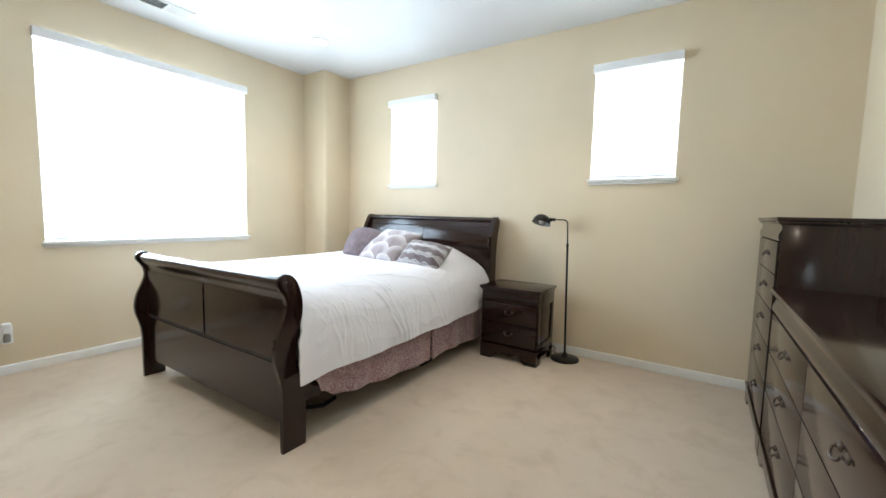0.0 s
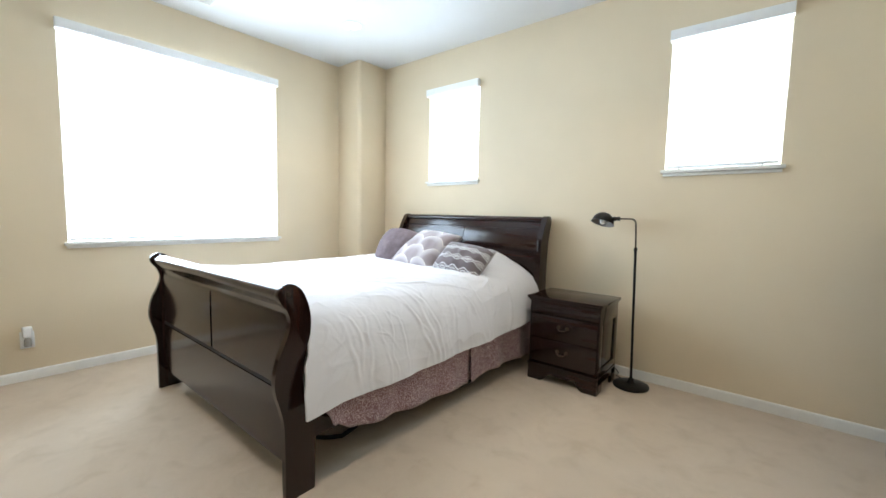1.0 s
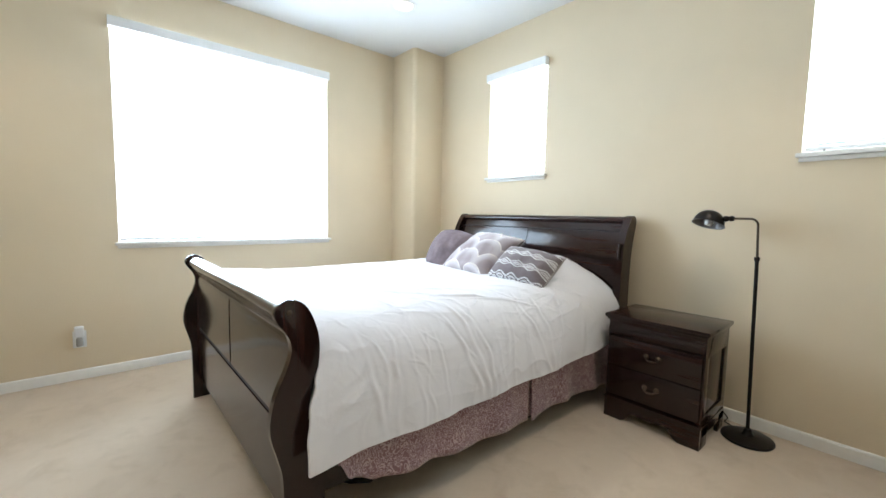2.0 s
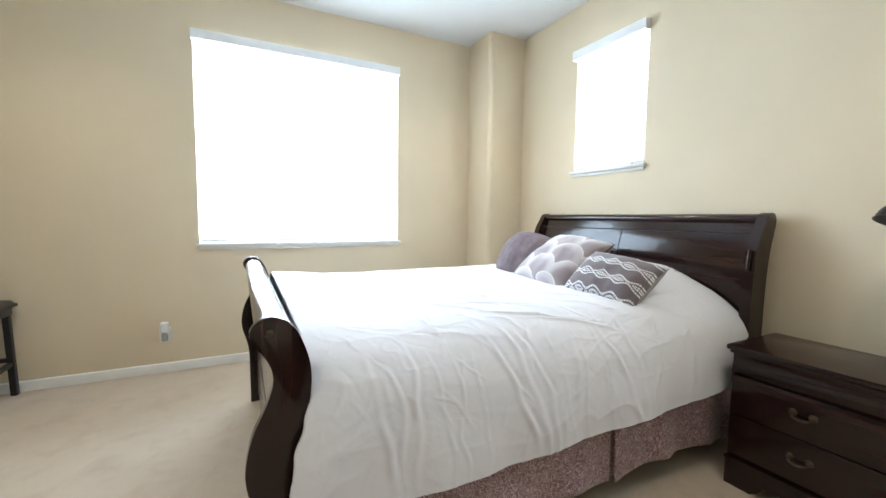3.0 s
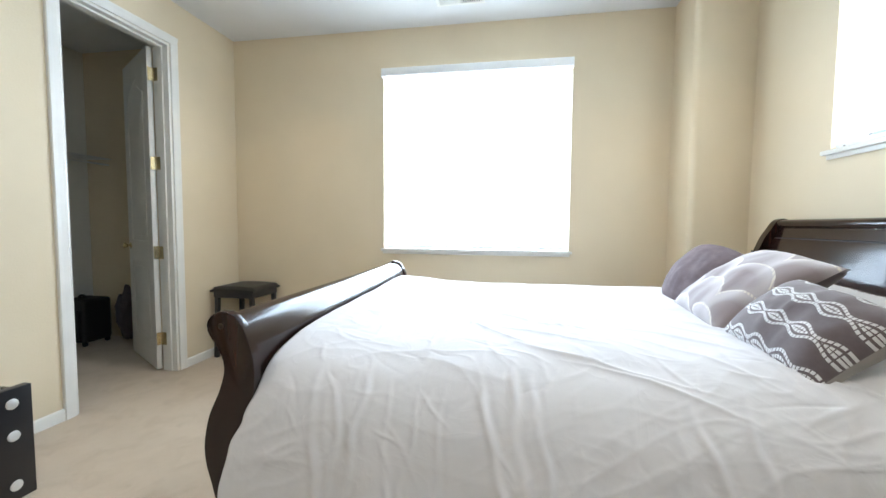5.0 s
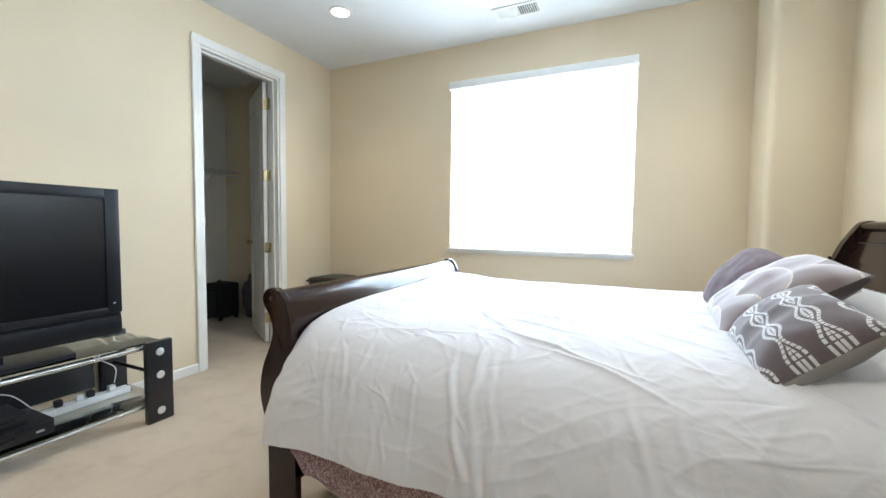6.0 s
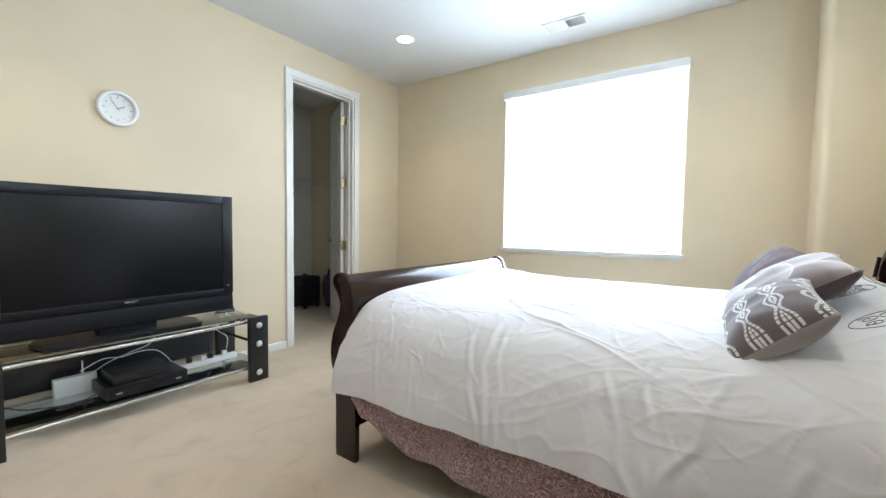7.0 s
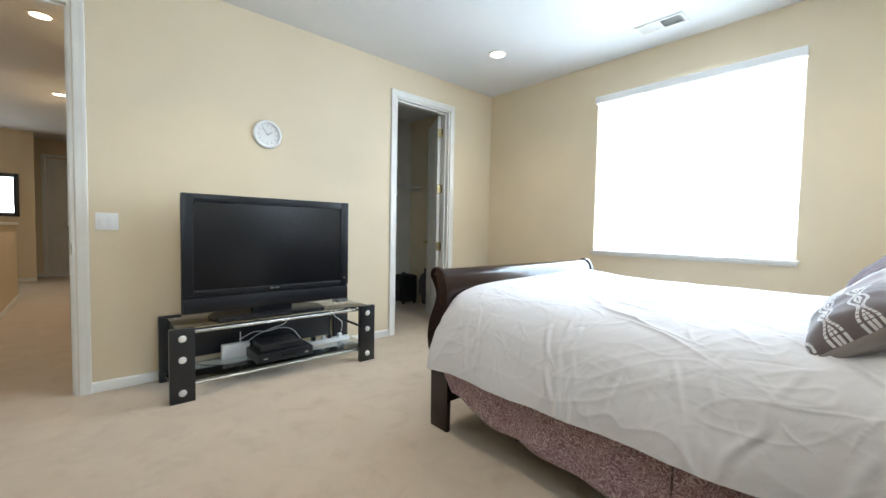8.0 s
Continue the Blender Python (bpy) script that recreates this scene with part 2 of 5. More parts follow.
BLACK_SATIN = plain("black_satin_lacquer", (0.012, 0.012, 0.014), 0.38, spread=0.2, coat=0.2)
TV_PLASTIC = plain("black_gloss_plastic", (0.010, 0.0105, 0.013), 0.34, spread=0.15, grain=0.02, spec=0.3)
SCREEN = plain("dark_matte_screen", (0.005, 0.005, 0.006), 0.25, spread=0.1, grain=0.02, grain_scale=900, spec=0.45)
WHITE_PLASTIC = plain("white_plastic", (0.85, 0.85, 0.84), 0.4, spread=0.03, grain=0.02)
GREY_PLASTIC = plain("grey_plastic", (0.35, 0.34, 0.32), 0.45)
LEATHER = plain("black_leatherette", (0.014, 0.013, 0.013), 0.38, spread=0.3, scale=40, grain=0.5, grain_scale=420)
LUGGAGE = plain("black_nylon", (0.010, 0.010, 0.011), 0.75, grain=0.5, grain_scale=500)
BAG = plain("dusty_purple_cloth", (0.09, 0.075, 0.09), 0.85, grain=0.4)
GREY_METAL = plain("grey_register_metal", (0.32, 0.32, 0.32), 0.5)
DUCT = plain("duct_shadow_metal", (0.05, 0.05, 0.05), 0.7)
WIRE = plain("white_wire_coating", (0.72, 0.72, 0.70), 0.4)
BULB = glow_mat("lit_lamp_lens", (1.0, 0.93, 0.82), 9.0)
HALL_BULB = glow_mat("lit_hall_lens", (1.0, 0.86, 0.66), 8.0)
# emission stands in for daylight in the hall's framed panel
BRIGHT = glow_mat("glowing_daylight_pane", (0.80, 0.92, 1.0), 7.0)
INK = plain("grey_print", (0.27, 0.27, 0.26), 0.6)
DIAL = plain("white_clock_dial", (0.78, 0.78, 0.76), 0.5, spread=0.02)


# ---- building helpers ----
def box(bm, x0, x1, y0, y1, z0, z1, bevel=0.0, seg=2):
    made = bmesh.ops.create_cube(bm, size=1)["verts"]
    for v in made:
        v.co = Vector(((x0 + x1) / 2 + v.co.x * (x1 - x0), (y0 + y1) / 2 + v.co.y * (y1 - y0), (z0 + z1) / 2 + v.co.z * (z1 - z0)))
    if bevel:
        edges = list({e for v in made for e in v.link_edges})
        bmesh.ops.bevel(bm, geom=edges, offset=bevel, segments=seg, affect="EDGES", profile=0.6)
    return bm


def boxed(*a, **k):
    return box(bmesh.new(), *a, **k)


def tube(bm, points, r, seg=10, caps=True):
    """A round tube along points; r: one radius, or one for each point."""
    pts = [Vector(p) for p in points]
    rs = r if isinstance(r, (list, tuple)) else [r] * len(pts)
    rings, side = [], None
    for k, p in enumerate(pts):
        way = (pts[min(k + 1, len(pts) - 1)] - pts[max(k - 1, 0)]).normalized()
        if side is None:
            side = way.orthogonal().normalized()
        side = (side - way * side.dot(way)).normalized()
        up = way.cross(side)
        rings.append([bm.verts.new(p + rs[k] * (math.cos(2 * math.pi * j / seg) * side + math.sin(2 * math.pi * j / seg) * up)) for j in range(seg)])
    for a, b in zip(rings, rings[1:]):
        for j in range(seg):
            bm.faces.new((a[j], a[(j + 1) % seg], b[(j + 1) % seg], b[j]))
    if caps:
        bm.faces.new(rings[0][::-1])
        bm.faces.new(rings[-1])
    return bm


def lathe(bm, profile, seg=32, m=None):
    """Turns (radius, height) pairs round z; m places it."""
    m = m or Matrix()
    rings = []
    for r, z in profile:
        if r < 1e-6:
            rings.append([bm.verts.new(m @ Vector((0, 0, z)))])
        else:
            rings.append([bm.verts.new(m @ Vector((r * math.cos(2 * math.pi * j / seg), r * math.sin(2 * math.pi * j / seg), z))) for j in range(seg)])
    for a, b in zip(rings, rings[1:]):
        for j in range(seg):
            q = [a[j % len(a)], a[(j + 1) % len(a)], b[(j + 1) % len(b)], b[j % len(b)]]
            q = list(dict.fromkeys(q))
            if len(q) > 2:
                bm.faces.new(q)
    return bm


def smooth_line(pts, n=6):
    """A rounded line through 2D points."""
    out = []
    for k in range(len(pts) - 1):
        p = [Vector(pts[max(0, min(len(pts) - 1, k + d))]) for d in (-1, 0, 1, 2)]
        for i in range(n):
            t = i / n
            out.append(0.5 * (2 * p[1] + (p[2] - p[0]) * t + (2 * p[0] - 5 * p[1] + 4 * p[2] - p[3]) * t * t + (3 * p[1] - p[0] - 3 * p[2] + p[3]) * t ** 3))
    out.append(Vector(pts[-1]))
    return [tuple(v) for v in out]


def slab(bm, outline, axis, a, b, bevel=0.0):
    """Extrudes a closed 2D outline along an axis from a to b."""
    place = {"x": lambda p, c: (c, p[0], p[1]), "y": lambda p, c: (p[0], c, p[1]), "z": lambda p, c: (p[0], p[1], c)}[axis]
    lo = [bm.verts.new(place(p, a)) for p in outline]
    hi = [bm.verts.new(place(p, b)) for p in outline]
    n = len(outline)
    f1, f2 = bm.faces.new(lo[::-1]), bm.faces.new(hi)
    for k in range(n):
        bm.faces.new((lo[k], lo[(k + 1) % n], hi[(k + 1) % n], hi[k]))
    if bevel:
        bmesh.ops.bevel(bm, geom=list({*f1.edges, *f2.edges}), offset=bevel, segments=2, affect="EDGES", profile=0.6)
    return bm


def to_mesh(name, bm, mat, sharp=38):
    bmesh.ops.recalc_face_normals(bm, faces=bm.faces)
    me = bpy.data.meshes.new(name)
    bm.to_mesh(me)
    bm.free()
    me.materials.append(mat)
    for p in me.polygons:
        p.use_smooth = True
    me.set_sharp_from_angle(angle=radians(sharp))
    return me


def thing(name, label, category, base, group="", kind=""):
    ob = new(name)
    ob.empty_display_size = 0.1
    ob.location = base
    return tagged(ob, label, category, group, kind)


def base_of(ob):
    out = Vector((0, 0, 0))
    while ob is not None:
        out += ob.location
        ob = ob.parent
    return out


def part(name, bm, mat, parent, label="", sharp=38):
    """One mesh under a thing or a part; bm is in world metres."""
    bmesh.ops.translate(bm, verts=bm.verts, vec=-base_of(parent))
    ob = new(name, to_mesh(name, bm, mat, sharp))
    ob.parent = parent
    return tagged(ob, label)


def solo(name, bm, mat, label, category, kind="", group="", sharp=38):
    return tagged(new(name, to_mesh(name, bm, mat, sharp)), label, category, group, kind)


# ---- the bedroom's shell ----
def structure(name, bm, mat, label, category):
    return solo(name, bm, mat, label, category, "structure")


W1 = (1.415, 2.96, 0.93, 2.40)
W2, W3 = (1.03, 1.645, 1.515, 2.385), (3.21, 3.825, 1.515, 2.385)
D1, D2, DOOR_TOP = (0.705, 1.445), (3.87, 4.68), 2.445

bm = bmesh.new()
box(bm, -0.15, 4.92, -0.12, 4.21, -0.05, 0.0)
box(bm, -0.15, 2.05, -1.74, -0.12, -0.05, 0.0)
box(bm, 3.62, 6.72, -8.3, -0.12, -0.05, 0.0)
box(bm, 2.78, 3.62, -8.3, -7.18, -0.05, 0.0)
structure("floor", bm, CARPET, "beige cut-pile carpet with faint vacuum marks", "floor")

bm = bmesh.new()
y0, y1, z0, z1 = W1
box(bm, -0.15, 0, -1.8, y0, 0, TOP)
box(bm, -0.15, 0, y1, 4.21, 0, TOP)
box(bm, -0.15, 0, y0, y1, 0, z0)
box(bm, -0.15, 0, y0, y1, z1, TOP)
structure("wall_west", bm, WALL, "beige painted wall round the large window", "wall")

bm = bmesh.new()
xs = [0.0, W2[0], W2[1], W3[0], W3[1], EAST]
for k in (0, 2, 4):
    box(bm, xs[k], xs[k + 1], NORTH, NORTH + 0.15, 0, TOP)
for w in (W2, W3):
    box(bm, w[0], w[1], NORTH, NORTH + 0.15, 0, w[2])
    box(bm, w[0], w[1], NORTH, NORTH + 0.15, w[3], TOP)
structure("wall_north", bm, WALL, "beige painted wall with two small high windows", "wall")

structure("wall_east", boxed(EAST, EAST + 0.12, -0.12, NORTH + 0.15, 0, TOP), WALL, "plain beige painted wall behind the dressers", "wall")

bm = bmesh.new()
for a, b in ((0, D1[0]), (D1[1], D2[0]), (D2[1], EAST)):
    box(bm, a, b, -0.12, 0, 0, TOP)
for d in (D1, D2):
    box(bm, d[0], d[1], -0.12, 0, DOOR_TOP, TOP)
structure("wall_south", bm, WALL, "beige painted wall with two tall doorways", "wall")

# square corner shaft with rounded plaster edge
bm = bmesh.new()
r, cx, cy = 0.042, 0.365, 3.69
out = [(0.0, NORTH), (0.0, cy)] + [(cx - r + r * math.sin(a), cy + r - r * math.cos(a)) for a in [k * math.pi / 16 for k in range(9)]] + [(cx, NORTH)]
slab(bm, out, "z", 0, TOP)
structure("wall_corner_shaft", bm, WALL, "beige boxed-out corner with a rounded edge", "wall")

structure("ceiling", boxed(-0.15, EAST + 0.12, -0.12, NORTH + 0.15, TOP, TOP + 0.1), CEILING, "smooth white painted ceiling", "ceiling")


def baseboard(name, a, b, face):
    """A board along a wall from a to b (2D); face: the way it looks."""
    (ax, ay), (bx, by) = a, b
    t, h = 0.013, 0.068
    bm = bmesh.new()
    prof = [(0, 0), (t, 0), (t, h - 0.012), (t * 0.75, h - 0.004), (t * 0.35, h), (0, h)]
    lo = [bm.verts.new((ax + face[0] * p, ay + face[1] * p, z)) for p, z in prof]
    hi = [bm.verts.new((bx + face[0] * p, by + face[1] * p, z)) for p, z in prof]
    bm.faces.new(lo), bm.faces.new(hi)
    for k in range(len(prof)):
        bm.faces.new((lo[k], lo[(k + 1) % len(prof)], hi[(k + 1) % len(prof)], hi[k]))
    structure(name, bm, TRIM, "white painted wooden baseboard", "baseboard")


baseboard("baseboard_west", (0, 0.0), (0, 3.69), (1, 0))
baseboard("baseboard_north", (0.365, NORTH), (EAST, NORTH), (0, -1))
baseboard("baseboard_east", (EAST, 0), (EAST, NORTH), (-1, 0))
baseboard("baseboard_south_a", (0.013, 0), (0.64, 0), (0, 1))
baseboard("baseboard_south_b", (1.51, 0), (3.805, 0), (0, 1))
baseboard("baseboard_shaft_a", (0, 3.69), (0.365, 3.69), (0, -1))
baseboard("baseboard_shaft_b", (0.365, 3.677), (0.365, NORTH), (1, 0))


def casing(name, x0, x1):
    """Moulded white frame round a doorway in the south wall, with its jamb."""
    ob = thing(name, "white painted moulded door casing and jamb", "door frame", ((x0 + x1) / 2, 0, 0), kind="structure")
    w = 0.066
    prof = [(0.004, 0), (0.004, 0.012), (0.012, 0.016), (0.030, 0.013), (0.046, 0.019), (w - 0.004, 0.019), (w, 0.014), (w, 0)]
    for side, sgn in ((x0, -1), (x1, 1)):
        out = [(side + sgn * p, q) for p, q in prof]
        part("casing_side", slab(bmesh.new(), out, "z", 0, DOOR_TOP + 0.004), TRIM, ob)
    out = [(q, DOOR_TOP + p) for p, q in prof]
    part("casing_head", slab(bmesh.new(), out, "x", x0 - w, x1 + w), TRIM, ob)
    bm = bmesh.new()
    box(bm, x0 - 0.001, x0 + 0.016, -0.122, 0.002, 0, DOOR_TOP - 0.016)
    box(bm, x0 + 0.016, x0 + 0.028, -0.075, -0.04, 0, DOOR_TOP - 0.028)
    part("jamb", bm, TRIM, ob)
    bm = bmesh.new()
    box(bm, x1 - 0.016, x1 + 0.001, -0.122, 0.002, 0, DOOR_TOP - 0.016)
    box(bm, x1 - 0.028, x1 - 0.016, -0.075, -0.04, 0, DOOR_TOP - 0.028)
    part("jamb", bm, TRIM, ob)
    bm = bmesh.new()
    box(bm, x0, x1, -0.122, 0.002, DOOR_TOP - 0.016, DOOR_TOP + 0.001)
    box(bm, x0 + 0.016, x1 - 0.016, -0.075, -0.04, DOOR_TOP - 0.028, DOOR_TOP - 0.016)
    part("jamb_head", bm, TRIM, ob)
    return ob


casing("trim_closet", *D1)
hall_casing = casing("trim_hall", *D2)
part("strike_plate", boxed(D2[0] + 0.0162, D2[0] + 0.0185, -0.036, -0.008, 0.90, 0.97, 0.0006, 1), BRASS, hall_casing, "small brass strike plate")


# ---- windows and blinds ----
def window(name, lo, hi, z0, z1, wall, blind_label):
    """wall 'x': in the west wall, lo..hi along y; 'y': in the north wall, lo..hi along x. Depth d runs out of the room."""
    def spot(bm, a0, a1, d0, d1, b0, b1, bevel=0.0):
        if wall == "x":
            return box(bm, -d1, -d0, a0, a1, b0, b1, bevel)
        return box(bm, a0, a1, NORTH + d0, NORTH + d1, b0, b1, bevel)

    mid = (lo + hi) / 2
    base = (0, mid, z0) if wall == "x" else (mid, NORTH, z0)
    win = thing(name, "white vinyl window behind closed white blinds", "window", base, kind="structure")
    f = 0.045
    bm = bmesh.new()
    spot(bm, lo, lo + f, 0.105, 0.145, z0, z1)
    spot(bm, hi - f, hi, 0.105, 0.145, z0, z1)
    spot(bm, lo + f, hi - f, 0.105, 0.145, z0, z0 + f)
    spot(bm, lo + f, hi - f, 0.105, 0.145, z1 - f, z1)
    frame_ob = part("window_frame", bm, WHITE_PLASTIC, win)
    if hi - lo > 1:
        part("mullion", spot(bmesh.new(), mid - 0.02, mid + 0.02, 0.108, 0.142, z0 + f, z1 - f, 0.003), WHITE_PLASTIC, win)
    part("latch", spot(bmesh.new(), lo + 0.05, lo + 0.085, 0.092, 0.104, z0 + 0.72, z0 + 0.735, 0.003), GREY_PLASTIC, win, "small grey sash latch")
    for a, b in (((lo + f, mid - 0.02), (mid + 0.02, hi - f)) if hi - lo > 1 else ((lo + f, hi - f),)):
        p = part("pane", spot(bmesh.new(), a, b, 0.122, 0.128, z0 + f, z1 - f), PANE, win)
        p.visible_shadow = False
    bm = bmesh.new()
    spot(bm, lo - 0.020, hi + 0.024, -0.034, -0.001, z0 - 0.026, z0 - 0.004, 0.005)
    spot(bm, lo, hi, -0.001, 0.105, z0 - 0.004, z0 + 0.001)
    part("window_sill", bm, TRIM, win, "white painted sill with rounded nose")
    bm = bmesh.new()
    spot(bm, lo - 0.008, hi + 0.010, -0.014, -0.001, z0 - 0.048, z0 - 0.0265, 0.004)
    part("apron", bm, TRIM, win)

    blind = thing("window_blind", blind_label, "blind", (base[0], base[1], z1), "window blinds")
    bm = bmesh.new()
    spot(bm, lo - 0.008, hi + 0.004, -0.050, -0.038, z1 - 0.030, z1 + 0.037, 0.003)
    spot(bm, lo - 0.008, lo + 0.003, -0.038, -0.001, z1 - 0.030, z1 + 0.037, 0.002)
    spot(bm, hi - 0.007, hi + 0.004, -0.038, -0.001, z1 - 0.030, z1 + 0.037, 0.002)
    part("valance", bm, WHITE_PLASTIC, blind, "flat white valance with short returns")
    part("headrail", spot(bmesh.new(), lo + 0.006, hi - 0.006, 0.010, 0.055, z1 - 0.022, z1 - 0.002, 0.003), WHITE_PLASTIC, blind)
    part("bottom_rail", spot(bmesh.new(), lo + 0.010, hi - 0.010, 0.012, 0.058, z0 + 0.008, z0 + 0.028, 0.005), WHITE_PLASTIC, blind)
    pitch = 0.0435
    count = int((z1 - z0 - 0.085) / pitch)
    n = 9
    bm = bmesh.new()
    w = hi - lo - 0.022
    rows = []
    for k in range(n):
        s = (k / (n - 1) - 0.5) * 0.050
        lift = 0.0032 * (1 - (s / 0.025) ** 2)
        rows.append((s, lift))
    tilt = radians(68)
    ring = [(s, l + 0.0013) for s, l in rows] + [(s, l - 0.0013) for s, l in rows[::-1]]
    ends = []
    for e in (-w / 2, w / 2):
        vs = []
        for s, l in ring:
            d, u = s * math.cos(tilt) - l * math.sin(tilt), s * math.sin(tilt) + l * math.cos(tilt)
            vs.append(bm.verts.new((-d, e, u) if wall == "x" else (e, d, u)))
        ends.append(vs)
    for k in range(len(ring)):
        q = (k + 1) % len(ring)
        bm.faces.new((ends[0][k], ends[0][q], ends[1][q], ends[1][k]))
    bm.faces.new(ends[0]), bm.faces.new(ends[1])
    slat = to_mesh("slat", bm, SLAT)
    for k in range(count):
        ob = new("slat", slat)
        ob.parent = blind
        z = z0 + 0.045 + pitch * (k + 0.5)
        ob.location = Vector((-0.034, mid, z) if wall == "x" else (mid, NORTH + 0.034, z)) - base_of(blind)
    cords = 4 if hi - lo > 1 else 2
    for k in range(cords):
        a = lo + (hi - lo) * (0.14 + 0.72 * k / (cords - 1))
        bm = bmesh.new()
        p = (-0.010, a) if wall == "x" else (a, NORTH + 0.010)
        tube(bm, [(*p, z0 + 0.02), (*p, z1 - 0.03)], 0.0009, 5)
        part("ladder_cord", bm, WHITE_PLASTIC, blind)
        q = (0.002, a) if wall == "x" else (a, NORTH - 0.002)
        part("hold_down_pin", lathe(bmesh.new(), [(0, 0), (0.005, 0), (0.004, 0.008), (0, 0.009)], 10, Matrix.Translation((*q, z0 + 0.0015))), GREY_PLASTIC, blind)
    return win


window("window_1", *W1, "x", "wide white horizontal blind, closed, glowing with daylight")
window("window_2", *W2, "y", "small white horizontal blind, closed, above the headboard")
window("window_3", *W3, "y", "small white horizontal blind, closed, above the floor lamp")


# ---- the sleigh bed ----
BX0, BX1, POST = 0.765, 2.385, 0.028
bed = thing("sleigh_bed", "espresso-stained wooden sleigh bed with glossy scrolled ends", "bed", ((BX0 + BX1) / 2, 2.85, 0))

foot_south = [(1.716, 0.0), (1.714, 0.30), (1.700, 0.39), (1.681, 0.46), (1.677, 0.52), (1.694, 0.60), (1.728, 0.675), (1.744, 0.735), (1.731, 0.785), (1.703, 0.825), (1.693, 0.855), (1.708, 0.880)]
foot_north = [(1.742, 0.893), (1.788, 0.872), (1.820, 0.81), (1.834, 0.74), (1.826, 0.65), (1.800, 0.56), (1.796, 0.47), (1.818, 0.38), (1.846, 0.30), (1.848, 0.0)]
outline = smooth_line(foot_south + foot_north, 4)
for x0, x1 in ((BX1 - POST, BX1), (BX0, BX0 + POST)):
    post = part("foot_post", slab(bmesh.new(), outline, "x", x0, x1, 0.004), WOOD_Z, bed, "dark S-curved sleigh post")
    face = x1 + 0.001 if x1 > 2 else x0 - 0.001
    part("screw_cap", lathe(bmesh.new(), [(0, 0.003), (0.006, 0.0025), (0.009, 0.0), (0, -0.002)], 16, look((face, 1.738, 0.853), (face + (-1 if x1 > 2 else 1), 1.738, 0.853))), PEWTER, post, "small round screw cap")


def curved_panel(mid_line, thick, x0, x1):
    """A board that follows a side-on curve of (y, z) points."""
    left, right = [], []
    for k, p in enumerate(mid_line):
        a, b = Vector(mid_line[max(0, k - 1)]), Vector(mid_line[min(len(mid_line) - 1, k + 1)])
        d = (b - a).normalized()
        n = Vector((-d.y, d.x)) * thick / 2
        left.append(tuple(Vector(p) + n))
        right.append(tuple(Vector(p) - n))
    return slab(bmesh.new(), left + right[::-1], "x", x0, x1)


def board_parts(curve, x0, x1, thick, splits, name):
    """The curved front in separate raised pieces with narrow gaps, on a thin backing darkened as the gaps' shade."""
    part("backing", curved_panel(curve, thick * 0.5, x0, x1), GROOVE, bed)
    n = len(curve) - 1
    for a0, a1, k0, k1 in splits:
        seg = curve[int(k0 * n):int(k1 * n) + 1]
        part(name, curved_panel(seg, thick, a0, a1), WOOD_X, bed)


fx0, fx1 = BX0 + POST, BX1 - POST
foot_curve = smooth_line([(1.765, 0.125), (1.765, 0.25), (1.765, 0.40), (1.765, 0.52), (1.765, 0.64), (1.765, 0.70), (1.767, 0.75), (1.775, 0.78)], 10)
mid = (fx0 + fx1) / 2
g = 0.011
board_parts(foot_curve, fx0, fx1, 0.026, ((fx0, fx1, 0.0, 0.315), (fx0, mid - g, 0.343, 0.86), (mid + g, fx1, 0.343, 0.86), (fx0, fx1, 0.86, 1.0)), "foot_panel")
roll = smooth_line([(1.760, 0.752), (1.744, 0.790), (1.717, 0.826), (1.706, 0.853), (1.720, 0.872), (1.746, 0.881), (1.786, 0.862), (1.812, 0.808), (1.822, 0.745), (1.818, 0.700), (1.800, 0.690), (1.780, 0.720)], 4)
part("top_roll", slab(bmesh.new(), roll, "x", fx0, fx1), WOOD_X, bed, "polished rolled top rail")
part("foot_slat", boxed(fx0, fx1, 1.797, 1.817, 0.20, 0.36, 0.003), WOOD_X, bed)

# headboard
head_front = [(3.845, 0.0), (3.845, 0.50), (3.850, 0.75), (3.862, 0.95), (3.895, 1.06), (3.932, 1.125), (3.958, 1.165)]
head_back = [(3.990, 1.180), (4.022, 1.168), (4.032, 1.135), (4.018, 1.085), (3.990, 0.98), (3.972, 0.80), (3.968, 0.50), (3.968, 0.0)]
outline = smooth_line(head_front + head_back, 4)
for x0, x1 in ((BX1 - 0.02, BX1 + 0.028), (BX0 + 0.02, BX0 + 0.068)):
    part("head_post", slab(bmesh.new(), outline, "x", x0, x1, 0.004), WOOD_Z, bed, "dark sleigh headboard post")
    bm = bmesh.new()
    tube(bm, [(x0 + 0.024, 3.846, 0.90), (x0 + 0.024, 3.858, 1.0)], 0.008, 12)
    part("post_bead", bm, WOOD_Z, bed)
hx0, hx1 = BX0 + 0.068, BX1 - 0.02
head_curve = smooth_line([(3.905, 0.30), (3.905, 0.55), (3.908, 0.75), (3.918, 0.92), (3.940, 1.02), (3.966, 1.09), (3.985, 1.135)], 10)
mid = (hx0 + hx1) / 2
board_parts(head_curve, hx0, hx1, 0.028, ((hx0, mid - 0.003, 0.0, 0.78), (mid + 0.003, hx1, 0.0, 0.78), (hx0, hx1, 0.79, 1.0)), "head_panel")
roll = [(3.988 + 0.036 * math.cos(a), 1.148 + 0.026 * math.sin(a)) for a in [2 * math.pi * k / 28 for k in range(28)]]
part("top_roll", slab(bmesh.new(), roll, "x", hx0, hx1), WOOD_X, bed, "polished rolled top rail")

